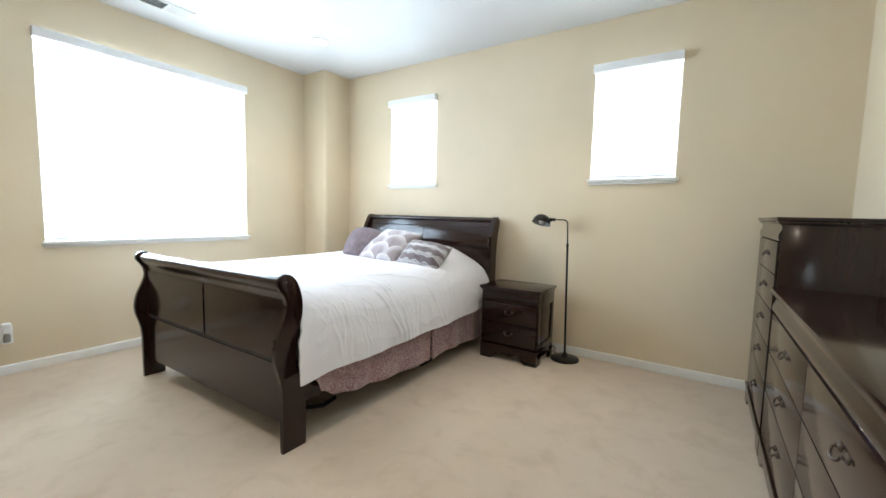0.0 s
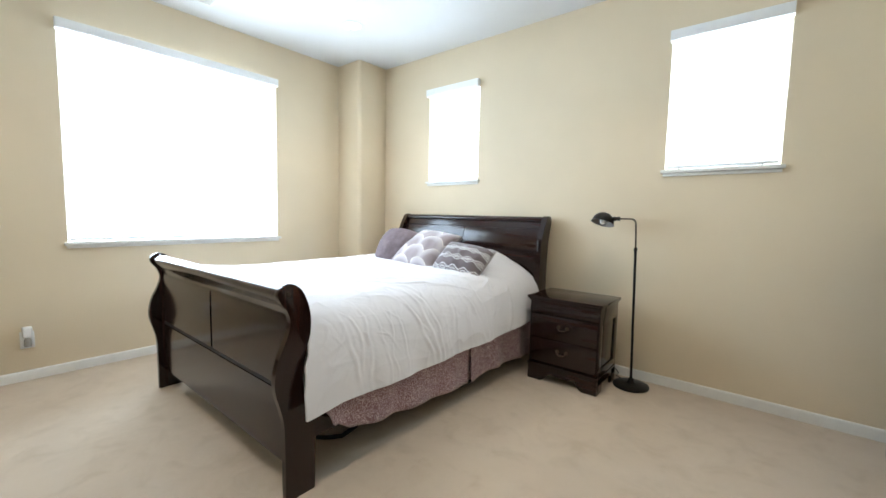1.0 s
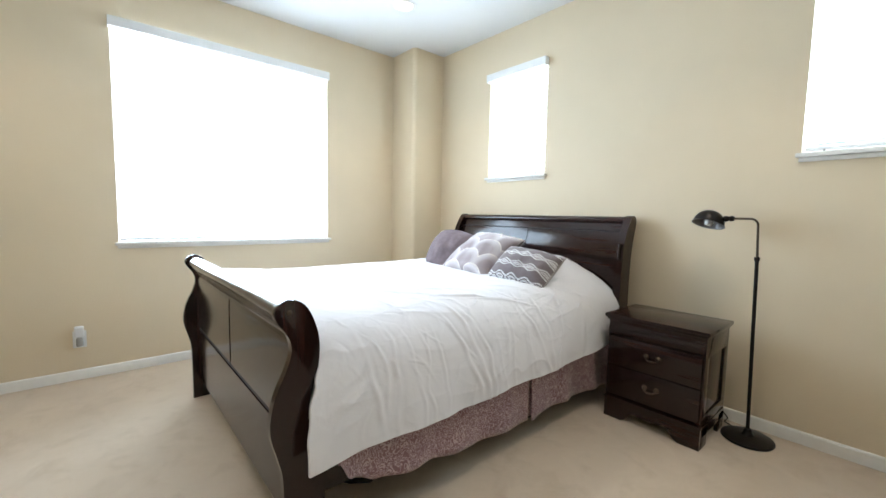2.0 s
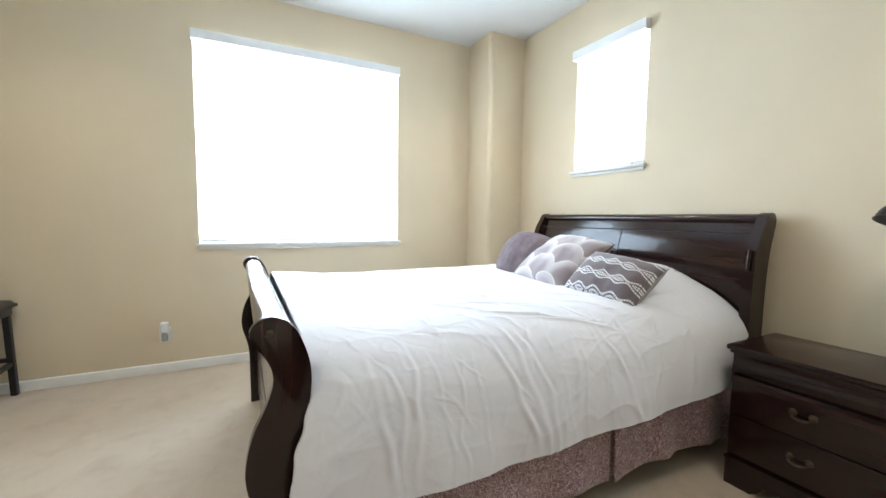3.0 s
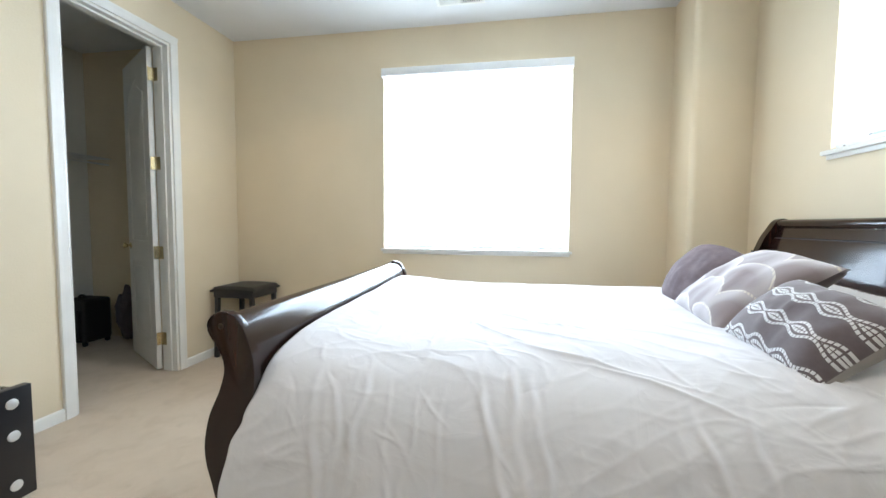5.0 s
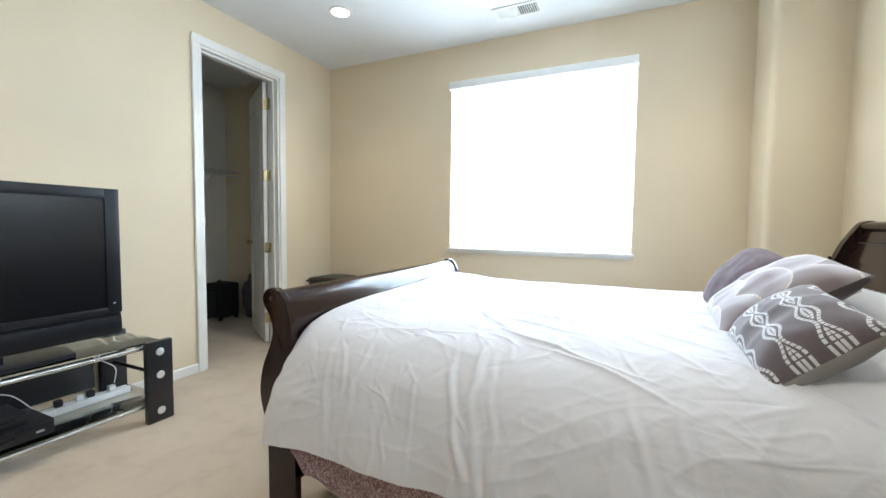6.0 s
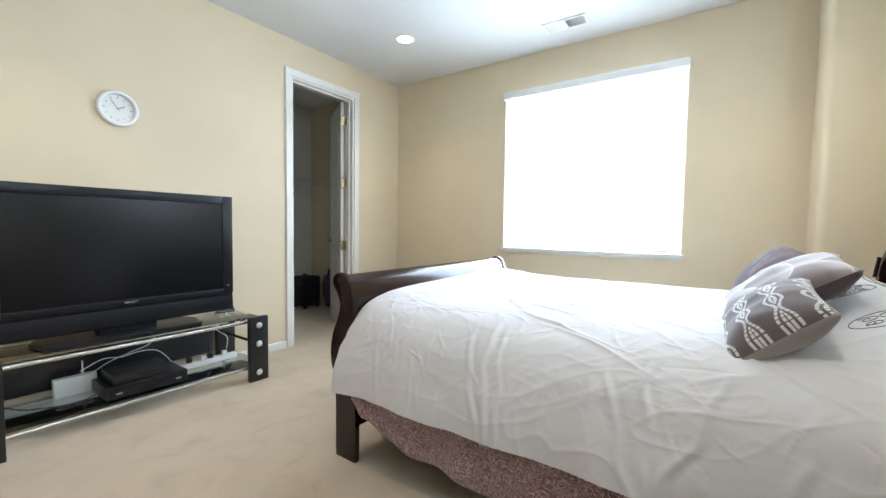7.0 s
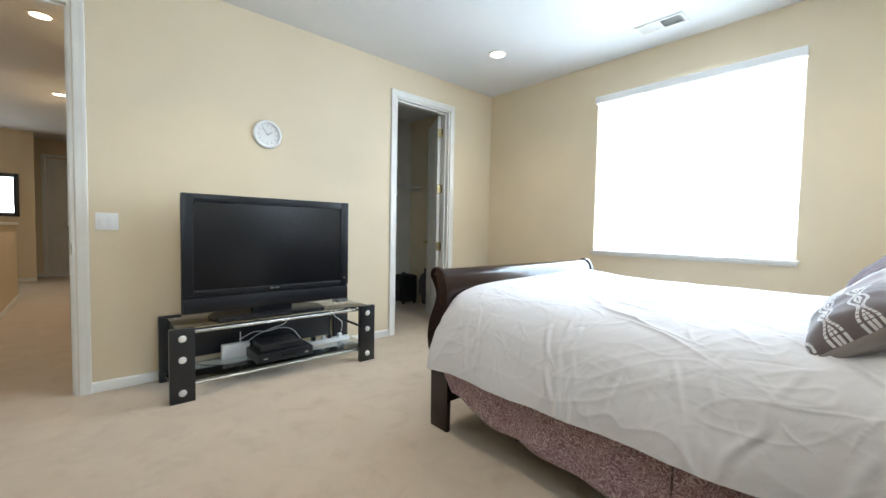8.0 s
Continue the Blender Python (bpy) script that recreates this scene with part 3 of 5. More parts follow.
for x in (BX1 - 0.045, BX0 + 0.020):
    part("side_rail", boxed(x, x + 0.025, 1.84, 3.85, 0.215, 0.375, 0.003), WOOD_Y, bed)
part("slat_deck", boxed(0.83, 2.33, 1.86, 3.84, 0.30, 0.325), WOOD_X, bed)
part("support_foot", boxed(2.18, 2.25, 3.04, 3.22, 0.0, 0.022, 0.004), BLACK_METAL, bed, "flat black metal support foot")
part("support_leg", boxed(2.20, 2.23, 3.11, 3.15, 0.022, 0.30, 0.002), BLACK_METAL, bed)

solo("mattress", boxed(0.84, 2.27, 1.90, 3.84, 0.327, 0.70, 0.06, 4), MATTRESS, "pale mattress hidden under a white duvet on the bed", "mattress")

# strap on the carpet by the foot post
bm = bmesh.new()
tube(bm, [(2.07, 2.06, 0.012), (2.12, 2.08, 0.02), (2.16, 2.15, 0.014), (2.13, 2.27, 0.011)], 0.011, 8)
solo("strap", bm, LUGGAGE, "short black strap lying on the carpet under the bed", "strap")


# ---- bedding ----
def lerp_table(v, table):
    for (a, p), (b, q) in zip(table, table[1:]):
        if v <= b:
            t = max(0.0, (v - a) / (b - a))
            t = t * t * (3 - 2 * t)
            return p + (q - p) * t
    return table[-1][1]


SECTION = smooth_line([(0.735, 0.42), (0.745, 0.55), (0.775, 0.68), (0.85, 0.762), (0.97, 0.788), (1.35, 0.780), (1.75, 0.770), (2.02, 0.764), (2.18, 0.750), (2.30, 0.712), (2.380, 0.640), (2.420, 0.550), (2.445, 0.458), (2.458, 0.368)], 16)
# long creases: (y at the top edge, lean, depth, width, how far over the top they reach)
CREASES = [(1.99, 0.06, 0.0060, 0.010, 0.15), (2.06, 0.01, 0.0040, 0.008, 0.05), (2.13, -0.03, 0.0055, 0.009, 0.30), (2.20, 0.02, 0.0030, 0.006, 0.20), (2.27, -0.01, 0.0026, 0.005, 0.12), (2.34, 0.0, 0.0030, 0.006, 0.25), (2.44, 0.10, 0.0085, 0.010, 0.35), (2.52, 0.04, 0.0130, 0.011, 0.50), (2.58, 0.03, 0.0080, 0.009, 0.30),
           (2.78, -0.09, 0.0040, 0.014, 0.25), (2.93, 0.10, 0.0070, 0.011, 0.40), (3.06, 0.0, 0.0055, 0.012, 0.25), (3.24, -0.16, 0.0065, 0.014, 0.30), (3.45, -0.12, 0.0050, 0.016, 0.2)]
# short crinkles scattered over the cloth: centre across, centre along, direction, half length, depth, width
dice = random.Random(11)
CRINKLES = []
for _ in range(230):
    ca, cy = dice.uniform(0.85, 2.75), dice.uniform(1.88, 3.75)
    side_way = ca > 2.25
    turn = dice.gauss(0.15 if side_way else 1.1, 0.55)
    CRINKLES.append((ca, cy, math.cos(turn), math.sin(turn), dice.uniform(0.03, 0.13), dice.choice((1, 1, -0.7)) * dice.uniform(0.0012, 0.0040), dice.uniform(0.004, 0.011)))
# longer pulls that run from the pillows over the near edge
for k in range(16):
    turn = dice.uniform(0.7, 1.5)
    CRINKLES.append((dice.uniform(1.5, 2.4), dice.uniform(2.4, 3.35), math.cos(turn), math.sin(turn), dice.uniform(0.15, 0.32), dice.uniform(0.004, 0.008), dice.uniform(0.010, 0.018)))
CRINKLES.sort(key=lambda c: c[1])


def crinkle(a, y):
    h = 0.0
    for ca, cy, dx, dy, half, depth, width in CRINKLES:
        if cy < y - 0.36:
            continue
        if cy > y + 0.36:
            break
        p, q = a - ca, y - cy
        along = (p * dx + q * dy) / half
        if -1 < along < 1:
            across = (p * dy - q * dx) / width + 0.8 * math.sin(along * 3 + cy * 40)
            if -3 < across < 3:
                h += 1.25 * depth * (1 - along * along) ** 1.5 * math.exp(-1.5 * abs(across))
    return h


def smooth01(a, b, v):
    t = min(1.0, max(0.0, (v - a) / (b - a)))
    return t * t * (3 - 2 * t)


def wrinkle(a, y):
    """Relief of the cloth in metres; a: the way across the cloth, y: along the bed."""
    w = noise.noise_vector(Vector((a * 2.2, y * 2.2, 0.4))) * 0.10
    soft = 0.006 * noise.noise(Vector((a * 2.6, y * 2.6, 1.3))) + 0.005 * noise.noise(Vector((a * 6, y * 6, 2.9)))
    ridge = 1 - abs(noise.noise(Vector((a * 4.6 + w.x * 9, y * 2.4 + w.y * 9, 3.1))))
    ridge2 = 1 - abs(noise.noise(Vector((a * 2.4 - w.y * 11, y * 6.2 + w.x * 11, 8.7))))
    ridge3 = 1 - abs(noise.noise(Vector(((a + y) * 5.2 + w.x * 14, (a - y) * 2.6 + w.y * 8, 12.1))))
    fine = 1 - abs(noise.noise(Vector((a * 10 + w.x * 22, y * 10 + w.y * 22, 5.5))))
    much = 0.45 + 0.75 * smooth01(-0.25, 0.35, noise.noise(Vector((a * 1.7, y * 1.7, 20.0))))
    return soft + much * (0.0026 * ridge ** 9 + 0.0024 * ridge2 ** 10 + 0.0028 * ridge3 ** 11 + 0.0008 * fine ** 7)


# how far south the hanging corner reaches beside the foot post, by height
FLAP = [(0.30, 1.762), (0.45, 1.768), (0.54, 1.785), (0.60, 1.812), (0.66, 1.834)]


def duvet_point(s, v):
    """s: 0..1 from the far hem over the bed to the near hem; v: 0..1 from foot to head."""
    k = s * (len(SECTION) - 1)
    i = min(int(k), len(SECTION) - 2)
    a, b = Vector(SECTION[i]), Vector(SECTION[i + 1])
    x, z = a + (b - a) * (k - i)
    d = (b - a).normalized()
    nx, nz = -d.y, d.x
    side = smooth01(2.24, 2.42, x)
    flap = smooth01(2.25, 2.36, x)
    y0 = 1.834 + flap * (min(0.0, lerp_table(z, FLAP) - 1.834)) + 0.006 * noise.noise(Vector((x * 5, z * 5, 2)))
    y1 = 3.872 - 0.215 * smooth01(2.40, 2.45, x)
    y = y0 + (y1 - y0) * v
    # the foot end puffs up against the footboard, the head end rides over the pillows
    top = smooth01(0.80, 0.95, x) * (1 - smooth01(2.20, 2.36, x))
    z += 0.030 * (1 - smooth01(1.86, 2.20, y)) * (1 - smooth01(2.36, 2.44, x)) * smooth01(0.78, 0.90, x)
    bulge = math.exp(-((y - 3.71) / 0.20) ** 2)
    z += 0.135 * bulge * smooth01(0.82, 1.15, x) * (1 - smooth01(2.02, 2.40, x)) + 0.018 * bulge * side
    x += 0.004 * bulge * side
    # hem: a little lower at the foot corner, higher at the head
    down = smooth01(2.41, 2.455, x)
    z += down * (0.012 * (v - 0.25) + 0.012 * noise.noise(Vector((y * 2.3, 1.7, 0))) - 0.016 * (1 - smooth01(1.76, 1.98, y)))
    across = x + max(0.0, 0.8 - z) * (1 if x > 1.5 else -1)
    h = wrinkle(across, y) + crinkle(across, y)
    edge = smooth01(0.745, 0.80, x)
    arc = (s - 0.72) / 0.28
    for cy, lean, depth, width, reach in CREASES:
        fade = smooth01(-reach, 0.15, arc) * (1 - 0.45 * smooth01(0.75, 1.0, arc))
        fade *= 0.35 + 0.65 * smooth01(-0.25, 0.2, noise.noise(Vector((cy * 7, arc * 2.6, 4.0))))
        if fade <= 0:
            continue
        line = cy + lean * arc + 0.025 * noise.noise(Vector((cy * 9, arc * 3.2, 0)))
        q = (y - line) / (width * (1 + 0.35 * max(0, arc)))
        if abs(q) < 4:
            h += fade * depth * (math.exp(-q * q) - 0.5 * math.exp(-(q - 1.7) ** 2))
    # loose waves along the hanging hem
    h += side * (0.007 * math.sin(y * 15 + 2.2 * noise.noise(Vector((y * 2, 0, 0)))) + 0.002 * math.sin(y * 41)) * smooth01(0.25, 1.0, arc)
    inset = min(1.0, v * 14, (1 - v) * 14)
    h *= (0.35 + 0.65 * inset) * edge
    return Vector((x + nx * h, y, z + nz * h))


NS, NV = 380, 350
verts, faces = [], []
for j in range(NV):
    for i in range(NS):
        verts.append(duvet_point(i / (NS - 1), j / (NV - 1)))
for j in range(NV - 1):
    for i in range(NS - 1):
        q = j * NS + i
        faces.append((q, q + 1, q + NS + 1, q + NS))
me = bpy.data.meshes.new("duvet")
me.from_pydata([tuple(v) for v in verts], [], faces)
me.materials.append(COTTON)
for p in me.polygons:
    p.use_smooth = True
duvet = tagged(new("duvet", me), "white rumpled cotton duvet hanging over the bed's side", "duvet")
mod = duvet.modifiers.new("thickness", "SOLIDIFY")
mod.thickness, mod.offset = 0.012, -1.0


def duvet_height(x, y):
    """Top of the duvet over a place on the bed."""
    lo, hi = 0.05, 0.80
    v = (y - 1.838) / (3.872 - 1.838)
    for _ in range(26):
        m = (lo + hi) / 2
        if duvet_point(m, v).x < x:
            lo = m
        else:
            hi = m
    return duvet_point((lo + hi) / 2, v).z


def stitched(bm, pts, r=0.0015):
    tube(bm, [(x, y, duvet_height(x, y) + 0.001) for x, y in pts], r, 5)


def spiral(cx, cy, r, turn, hand):
    return [(cx + r * (1 - k / 30) * math.cos(turn + hand * k * 0.36), cy + r * (1 - k / 30) * math.sin(turn + hand * k * 0.36)) for k in range(26)]


# stitched medallions, dotted rows and bars of script across the head end
bm = bmesh.new()
for cx, cy in ((1.98, 3.605), (1.50, 3.63), (1.04, 3.61)):
    stitched(bm, [(cx + 0.072 * math.cos(a), cy + 0.066 * math.sin(a)) for a in [2 * math.pi * k / 36 for k in range(37)]])
    for k in range(4):
        a = math.pi / 4 + k * math.pi / 2
        stitched(bm, spiral(cx + 0.034 * math.cos(a), cy + 0.031 * math.sin(a), 0.025, a, 1 if k % 2 else -1))
for y in (3.725, 3.75):
    for k in range(34):
        x = 0.98 + k * 0.034
        stitched(bm, [(x, y), (x + 0.011, y + 0.001), (x + 0.022, y)], 0.0018)
part("embroidery", bm, STITCH, duvet, "taupe stitched scroll medallions and dotted rows")
for x, y in ((1.86, 3.80), (1.42, 3.80), (1.10, 3.80)):
    bm = bmesh.new()
    for k in range(6):
        stitched(bm, [(x + k * 0.026, y), (x + k * 0.026 + 0.006, y + 0.009), (x + k * 0.026 + 0.014, y + 0.012)], 0.0028)
    part("script_bar", bm, STITCH, duvet)

# bed skirt with a split pleat
SKIRT_BOTTOM = [(1.875, 0.33), (1.93, 0.25), (2.05, 0.190), (2.20, 0.165), (2.45, 0.140), (2.70, 0.122), (2.93, 0.108), (3.10, 0.120), (3.40, 0.118), (3.80, 0.085)]


def skirt_panel(y0, y1, phase, nx=90):
    verts, faces = [], []
    rows = 14
    for i in range(nx):
        y = y0 + (y1 - y0) * i / (nx - 1)
        b = lerp_table(y, SKIRT_BOTTOM) + 0.008 * noise.noise(Vector((y * 6, phase, 0)))
        for j in range(rows):
            u = j / (rows - 1)
            z = 0.44 + (b - 0.44) * u
            fold = (0.010 * math.sin(y * 21 + phase + 1.5 * noise.noise(Vector((y * 3, 0, phase)))) + 0.007 * noise.noise(Vector((y * 9, z * 3, phase)))) * (0.35 + u)
            curl = 0.028 * u * (1 - smooth01(1.87, 2.08, y))
            verts.append((2.383 + fold + 0.008 * u + curl, y, z))
    for i in range(nx - 1):
        for j in range(rows - 1):
            q = i * rows + j
            faces.append((q, q + rows, q + rows + 1, q + 1))
    me = bpy.data.meshes.new("skirt_panel")
    me.from_pydata(verts, [], faces)
    me.materials.append(SKIRT)
    for p in me.polygons:
        p.use_smooth = True
    ob = new("skirt_panel", me)
    m = ob.modifiers.new("thickness", "SOLIDIFY")
    m.thickness = 0.004
    return ob


skirt = thing("bed_skirt", "mauve paisley cotton bed skirt below the duvet", "bed skirt", (2.383, 2.85, 0.1))
for y0, y1, ph, n in ((1.875, 2.955, 0.0, 120), (2.962, 3.80, 2.0, 90)):
    ob = skirt_panel(y0, y1, ph, n)
    ob.parent = skirt
    ob.location = -base_of(skirt)
bm = boxed(2.366, 2.371, 2.90, 3.03, 0.115, 0.44, 0.001, 1)
part("pleat_lining", bm, SKIRT, skirt)


# ---- throw pillows ----
def pillow(name, label, mat, w, h, thick, m, rounding=0.04, seed=0.0, ruffle=0.011):
    """A stuffed cushion in its own x-y plane, with tapering corners and a seam; m places it."""
    n = 34
    bm = bmesh.new()
    grid = {}
    for face in (1, -1):
        for i in range(n + 1):
            for j in range(n + 1):
                u, v = 2 * i / n - 1, 2 * j / n - 1
                rim = i in (0, n) or j in (0, n)
                if rim and face < 0:
                    grid[face, i, j] = grid[1, i, j]
                    continue
                fat = max(0.0, (1 - u * u) * (1 - v * v)) ** 0.42
                pull = 1 - 0.115 * (1 - abs(u) ** 2.2) * abs(v) ** 3
                pull2 = 1 - 0.100 * (1 - abs(v) ** 2.2) * abs(u) ** 3
                tuck = 1 - rounding * u * u * v * v
                x, y = w / 2 * u * pull2 * tuck, h / 2 * v * pull * tuck
                z = face * thick / 2 * fat
                r = noise.noise(Vector((x * 9, y * 9, seed + face)))
                fold = (1 - abs(noise.noise(Vector((x * 13, y * 5, seed + 4))))) ** 5
                z += face * fat * (ruffle * r + 0.007 * fold) - 0.012 * (u * u + v * v) * 0.5
                grid[face, i, j] = bm.verts.new((x, y, z))
    for face in (1, -1):
        for i in range(n):
            for j in range(n):
                q = [grid[face, i, j], grid[face, i + 1, j], grid[face, i + 1, j + 1], grid[face, i, j + 1]]
                bm.faces.new(q if face > 0 else q[::-1])
    ob = new(name, to_mesh(name, bm, mat, 60))
    ob.matrix_world = m
    return tagged(ob, label, "pillow", "throw pillows on the bed")


def facing(centre, right, up):
    """A pose whose x goes along right and whose y leans along up."""
    x = Vector(right).normalized()
    z = x.cross(Vector(up)).normalized()
    y = z.cross(x)
    return Matrix.Translation(centre) @ Matrix((x, y, z)).transposed().to_4x4()


pillow("throw_pillow", "plain mauve velvet throw pillow leaning on the duvet", VELVET, 0.45, 0.40, 0.21, facing((1.258, 3.415, 0.880), (0.95, 0.10, -0.08), (0.22, 0.45, 0.58)), rounding=0.24, seed=1.0)
pillow("throw_pillow", "grey-mauve throw pillow printed with pale scallops", SCALLOP, 0.50, 0.475, 0.17, facing((1.582, 3.418, 0.888), (0.47, -0.03, -0.028), (-0.03, 0.345, 0.245)), seed=2.0)
pillow("throw_pillow", "taupe oblong throw pillow printed with white chain rows", CHAIN, 0.455, 0.310, 0.150, facing((2.022, 3.352, 0.842), (0.431, 0.004, -0.046), (0.012, 0.204, 0.180)), seed=3.0)


# ---- cabinets ----
def bail_handle(parent, centre, way, span=0.062):
    """Two rosettes and a drooping bail; way: 'x' faces west, 'y' faces south."""
    cx, cy, cz = centre

    def at(a, d, z):
        return (cx - d, cy + a, cz + z) if way == "x" else (cx + a, cy - d, cz + z)

    ob = None
    for sgn in (-1, 1):
        bm = bmesh.new()
        m = look(at(sgn * span / 2, 0, 0), at(sgn * span / 2, 1, 0)) @ pose(0, 0, 0, 180)
        lathe(bm, [(0.0, 0.011), (0.005, 0.011), (0.006, 0.007), (0.010, 0.005), (0.014, 0.002), (0.015, -0.001), (0, -0.002)], 14, m)
        p = part("rosette", bm, PEWTER, parent, "antique pewter rosette")
        ob = ob or p
    bm = bmesh.new()
    pts = []
    for k in range(15):
        a = math.pi * k / 14
        pts.append(at(-span / 2 * math.cos(a), 0.013 + 0.008 * math.sin(a), -0.018 * math.sin(a) ** 0.7))
    tube(bm, pts, [0.0028 + 0.0018 * math.sin(math.pi * k / 14) for k in range(15)], 8)
    part("bail", bm, PEWTER, parent, "antique pewter drop handle")


def cabinet(name, label, category, lo, hi, front, back, height, drawers, way, overhang=0.018, apron=0.115, frieze=0.085, framed=True):
    """A drawer cabinet. lo..hi runs along the front, front..back in depth, drawers: (a0, a1, z0, z1, handles)."""
    def bx(bm, a0, a1, d0, d1, z0, z1, bevel=0.003):
        # d counts from the front face towards the back
        if way == "x":
            return box(bm, front + d0, front + d1, a0, a1, z0, z1, bevel)
        return box(bm, a0, a1, front + d0, front + d1, z0, z1, bevel)

    depth = back - front
    mid = (lo + hi) / 2
    base = (front + depth / 2, mid, 0) if way == "x" else (mid, front + depth / 2, 0)
    ob = thing(name, label, category, base)
    along, up = (WOOD_Y if way == "x" else WOOD_X), WOOD_Z
    part("body", bx(bmesh.new(), lo + 0.006, hi - 0.006, 0.014, depth - 0.002, apron - 0.008, height - 0.038), up, ob)
    # stepped top with an ogee under it
    bm = bmesh.new()
    bx(bm, lo - overhang, hi + overhang, -overhang, depth, height - 0.022, height, 0.006)
    bx(bm, lo - overhang * 0.45, hi + overhang * 0.45, -overhang * 0.45, depth - 0.001, height - 0.036, height - 0.0225, 0.005)
    part("top", bm, along, ob, "polished overhanging top")
    # hidden frieze drawer, a swelling moulding under the top
    prof = [(0.003, 0), (-0.001, 0.003), (-0.006, 0.020), (-0.004, 0.040), (0.006, 0.060), (0.004, frieze - 0.006), (0.0, frieze), (0.02, frieze), (0.02, 0)]
    zf = height - 0.036 - frieze
    bm = bmesh.new()
    if way == "x":
        slab(bm, [(front + d, zf + z) for d, z in prof], "y", lo + 0.004, hi - 0.004)
    else:
        slab(bm, [(front + d, zf + z) for d, z in prof], "x", lo + 0.004, hi - 0.004)
    part("frieze", bm, along, ob, "curved frieze moulding")
    for side0, side1 in ((lo, lo + 0.0115), (hi - 0.0115, hi)):
        if not framed:
            part("side_panel", bx(bmesh.new(), side0, side1, 0.006, depth, apron - 0.01, height - 0.037), up, ob)
            continue
        bm = bmesh.new()
        bx(bm, side0, side1, 0.006, depth, apron - 0.01, apron + 0.055)
        bx(bm, side0, side1, 0.006, depth, zf - 0.02, height - 0.037)
        bx(bm, side0, side1, 0.006, 0.065, apron + 0.056, zf - 0.0205)
        bx(bm, side0, side1, depth - 0.06, depth, apron + 0.056, zf - 0.0205)
        part("side_panel", bm, up, ob)
    # bracket base: scalloped apron between two feet
    n, pts = 20, []
    for k in range(n + 1):
        a = lo + (hi - lo) * k / n
        e = min(a - lo, hi - a)
        arch = smooth01(0.10, 0.17, e)
        dip = 0.014 * math.exp(-((e - 0.155) / 0.03) ** 2)
        pts.append((a, (0.052 + dip) * arch))
    bm = bmesh.new()
    outl = pts + [(hi, apron), (lo, apron)]
    slab(bm, outl, "x" if way == "x" else "y", front - 0.006, front + 0.016, 0.0)
    bx(bm, lo - 0.004, hi + 0.004, -0.012, 0.012, apron - 0.004, apron + 0.010, 0.004)
    part("plinth", bm, along, ob, "scalloped bracket base")
    for a0, a1 in ((lo - 0.002, lo + 0.018), (hi - 0.018, hi + 0.002)):
        bm = bmesh.new()
        bx(bm, a0, a1, 0.017, 0.10, 0.0, apron - 0.012)
        bx(bm, a0, a1, depth - 0.09, depth, 0.0, apron - 0.012)
        bx(bm, a0, a1, 0.017, depth, apron - 0.055, apron)
        part("bracket_foot", bm, up, ob)
    for a0, a1, z0, z1, handles in drawers:
        bm = bx(bmesh.new(), a0, a1, -0.004, 0.020, z0, z1, 0.004)
        dr = part("drawer", bm, along, ob)
        for h in handles:
            c = (front - 0.004, h, (z0 + z1) / 2 + 0.012) if way == "x" else (h, front - 0.004, (z0 + z1) / 2 + 0.012)
            bail_handle(dr, c, way)
    return ob


cabinet("nightstand", "espresso-stained two-drawer nightstand with a polished top beside the bed", "nightstand", 2.497, 2.995, 3.552, 3.935, 0.612,
        [(2.509, 2.983, 0.316, 0.484, (2.748,)), (2.509, 2.983, 0.140, 0.312, (2.748,))], "y")

rows = [(0.936, 1.098), (0.753, 0.932), (0.566, 0.749), (0.379, 0.562), (0.140, 0.375)]
cabinet("chest_of_drawers", "tall espresso-stained chest with five drawers against the wall", "chest", 3.095, 3.885, 4.345, 4.782, 1.222,
        [(3.120, 3.860, a, b, (3.44,)) for a, b in rows], "x", framed=False)
rows = [(0.566, 0.754), (0.374, 0.562), (0.140, 0.370)]
cabinet("dresser", "long low espresso-stained dresser with rows of drawers", "dresser", 1.445, 3.074, 4.345, 4.782, 0.878,
        [(a0, a1, z0, z1,  ((a0 + a1) / 2 - 0.04,)) for z0, z1 in rows for a0, a1 in ((2.262, 3.056), (1.465, 2.257))], "x", framed=False)


# ---- floor lamp ----
lamp = thing("floor_lamp", "black bronze pharmacy floor lamp with a domed metal shade", "lamp", (3.122, 3.885, 0))
at_base = Matrix.Translation((3.122, 3.885, 0))
part("base", lathe(bmesh.new(), [(0, 0.0), (0.114, 0.0), (0.118, 0.006), (0.116, 0.014), (0.105, 0.019), (0.060, 0.023), (0.030, 0.028), (0.020, 0.040), (0.015, 0.060), (0.0, 0.062)], 48, at_base), BLACK_METAL, lamp, "heavy round black base")
part("pole", tube(bmesh.new(), [(3.121, 3.885, 0.05), (3.099, 3.885, 0.965)], 0.0085, 14), BLACK_METAL, lamp)
part("collar", tube(bmesh.new(), [(3.0995, 3.885, 0.953), (3.099, 3.885, 0.957), (3.0985, 3.885, 0.972), (3.0983, 3.885, 0.976)], [0.010, 0.0125, 0.0125, 0.009], 14), BLACK_METAL, lamp)
arm = [(3.099, 3.885, 0.97), (3.092, 3.885, 1.13)] + [(3.092 - 0.035 * (1 - math.cos(a)), 3.885, 1.137 + 0.035 * math.sin(a)) for a in [math.pi / 2 * k / 8 for k in range(1, 9)]] + [(2.975, 3.885, 1.172)]
part("arm", tube(bmesh.new(), arm, 0.0055, 12), PEWTER, lamp, "thin bent pewter arm")
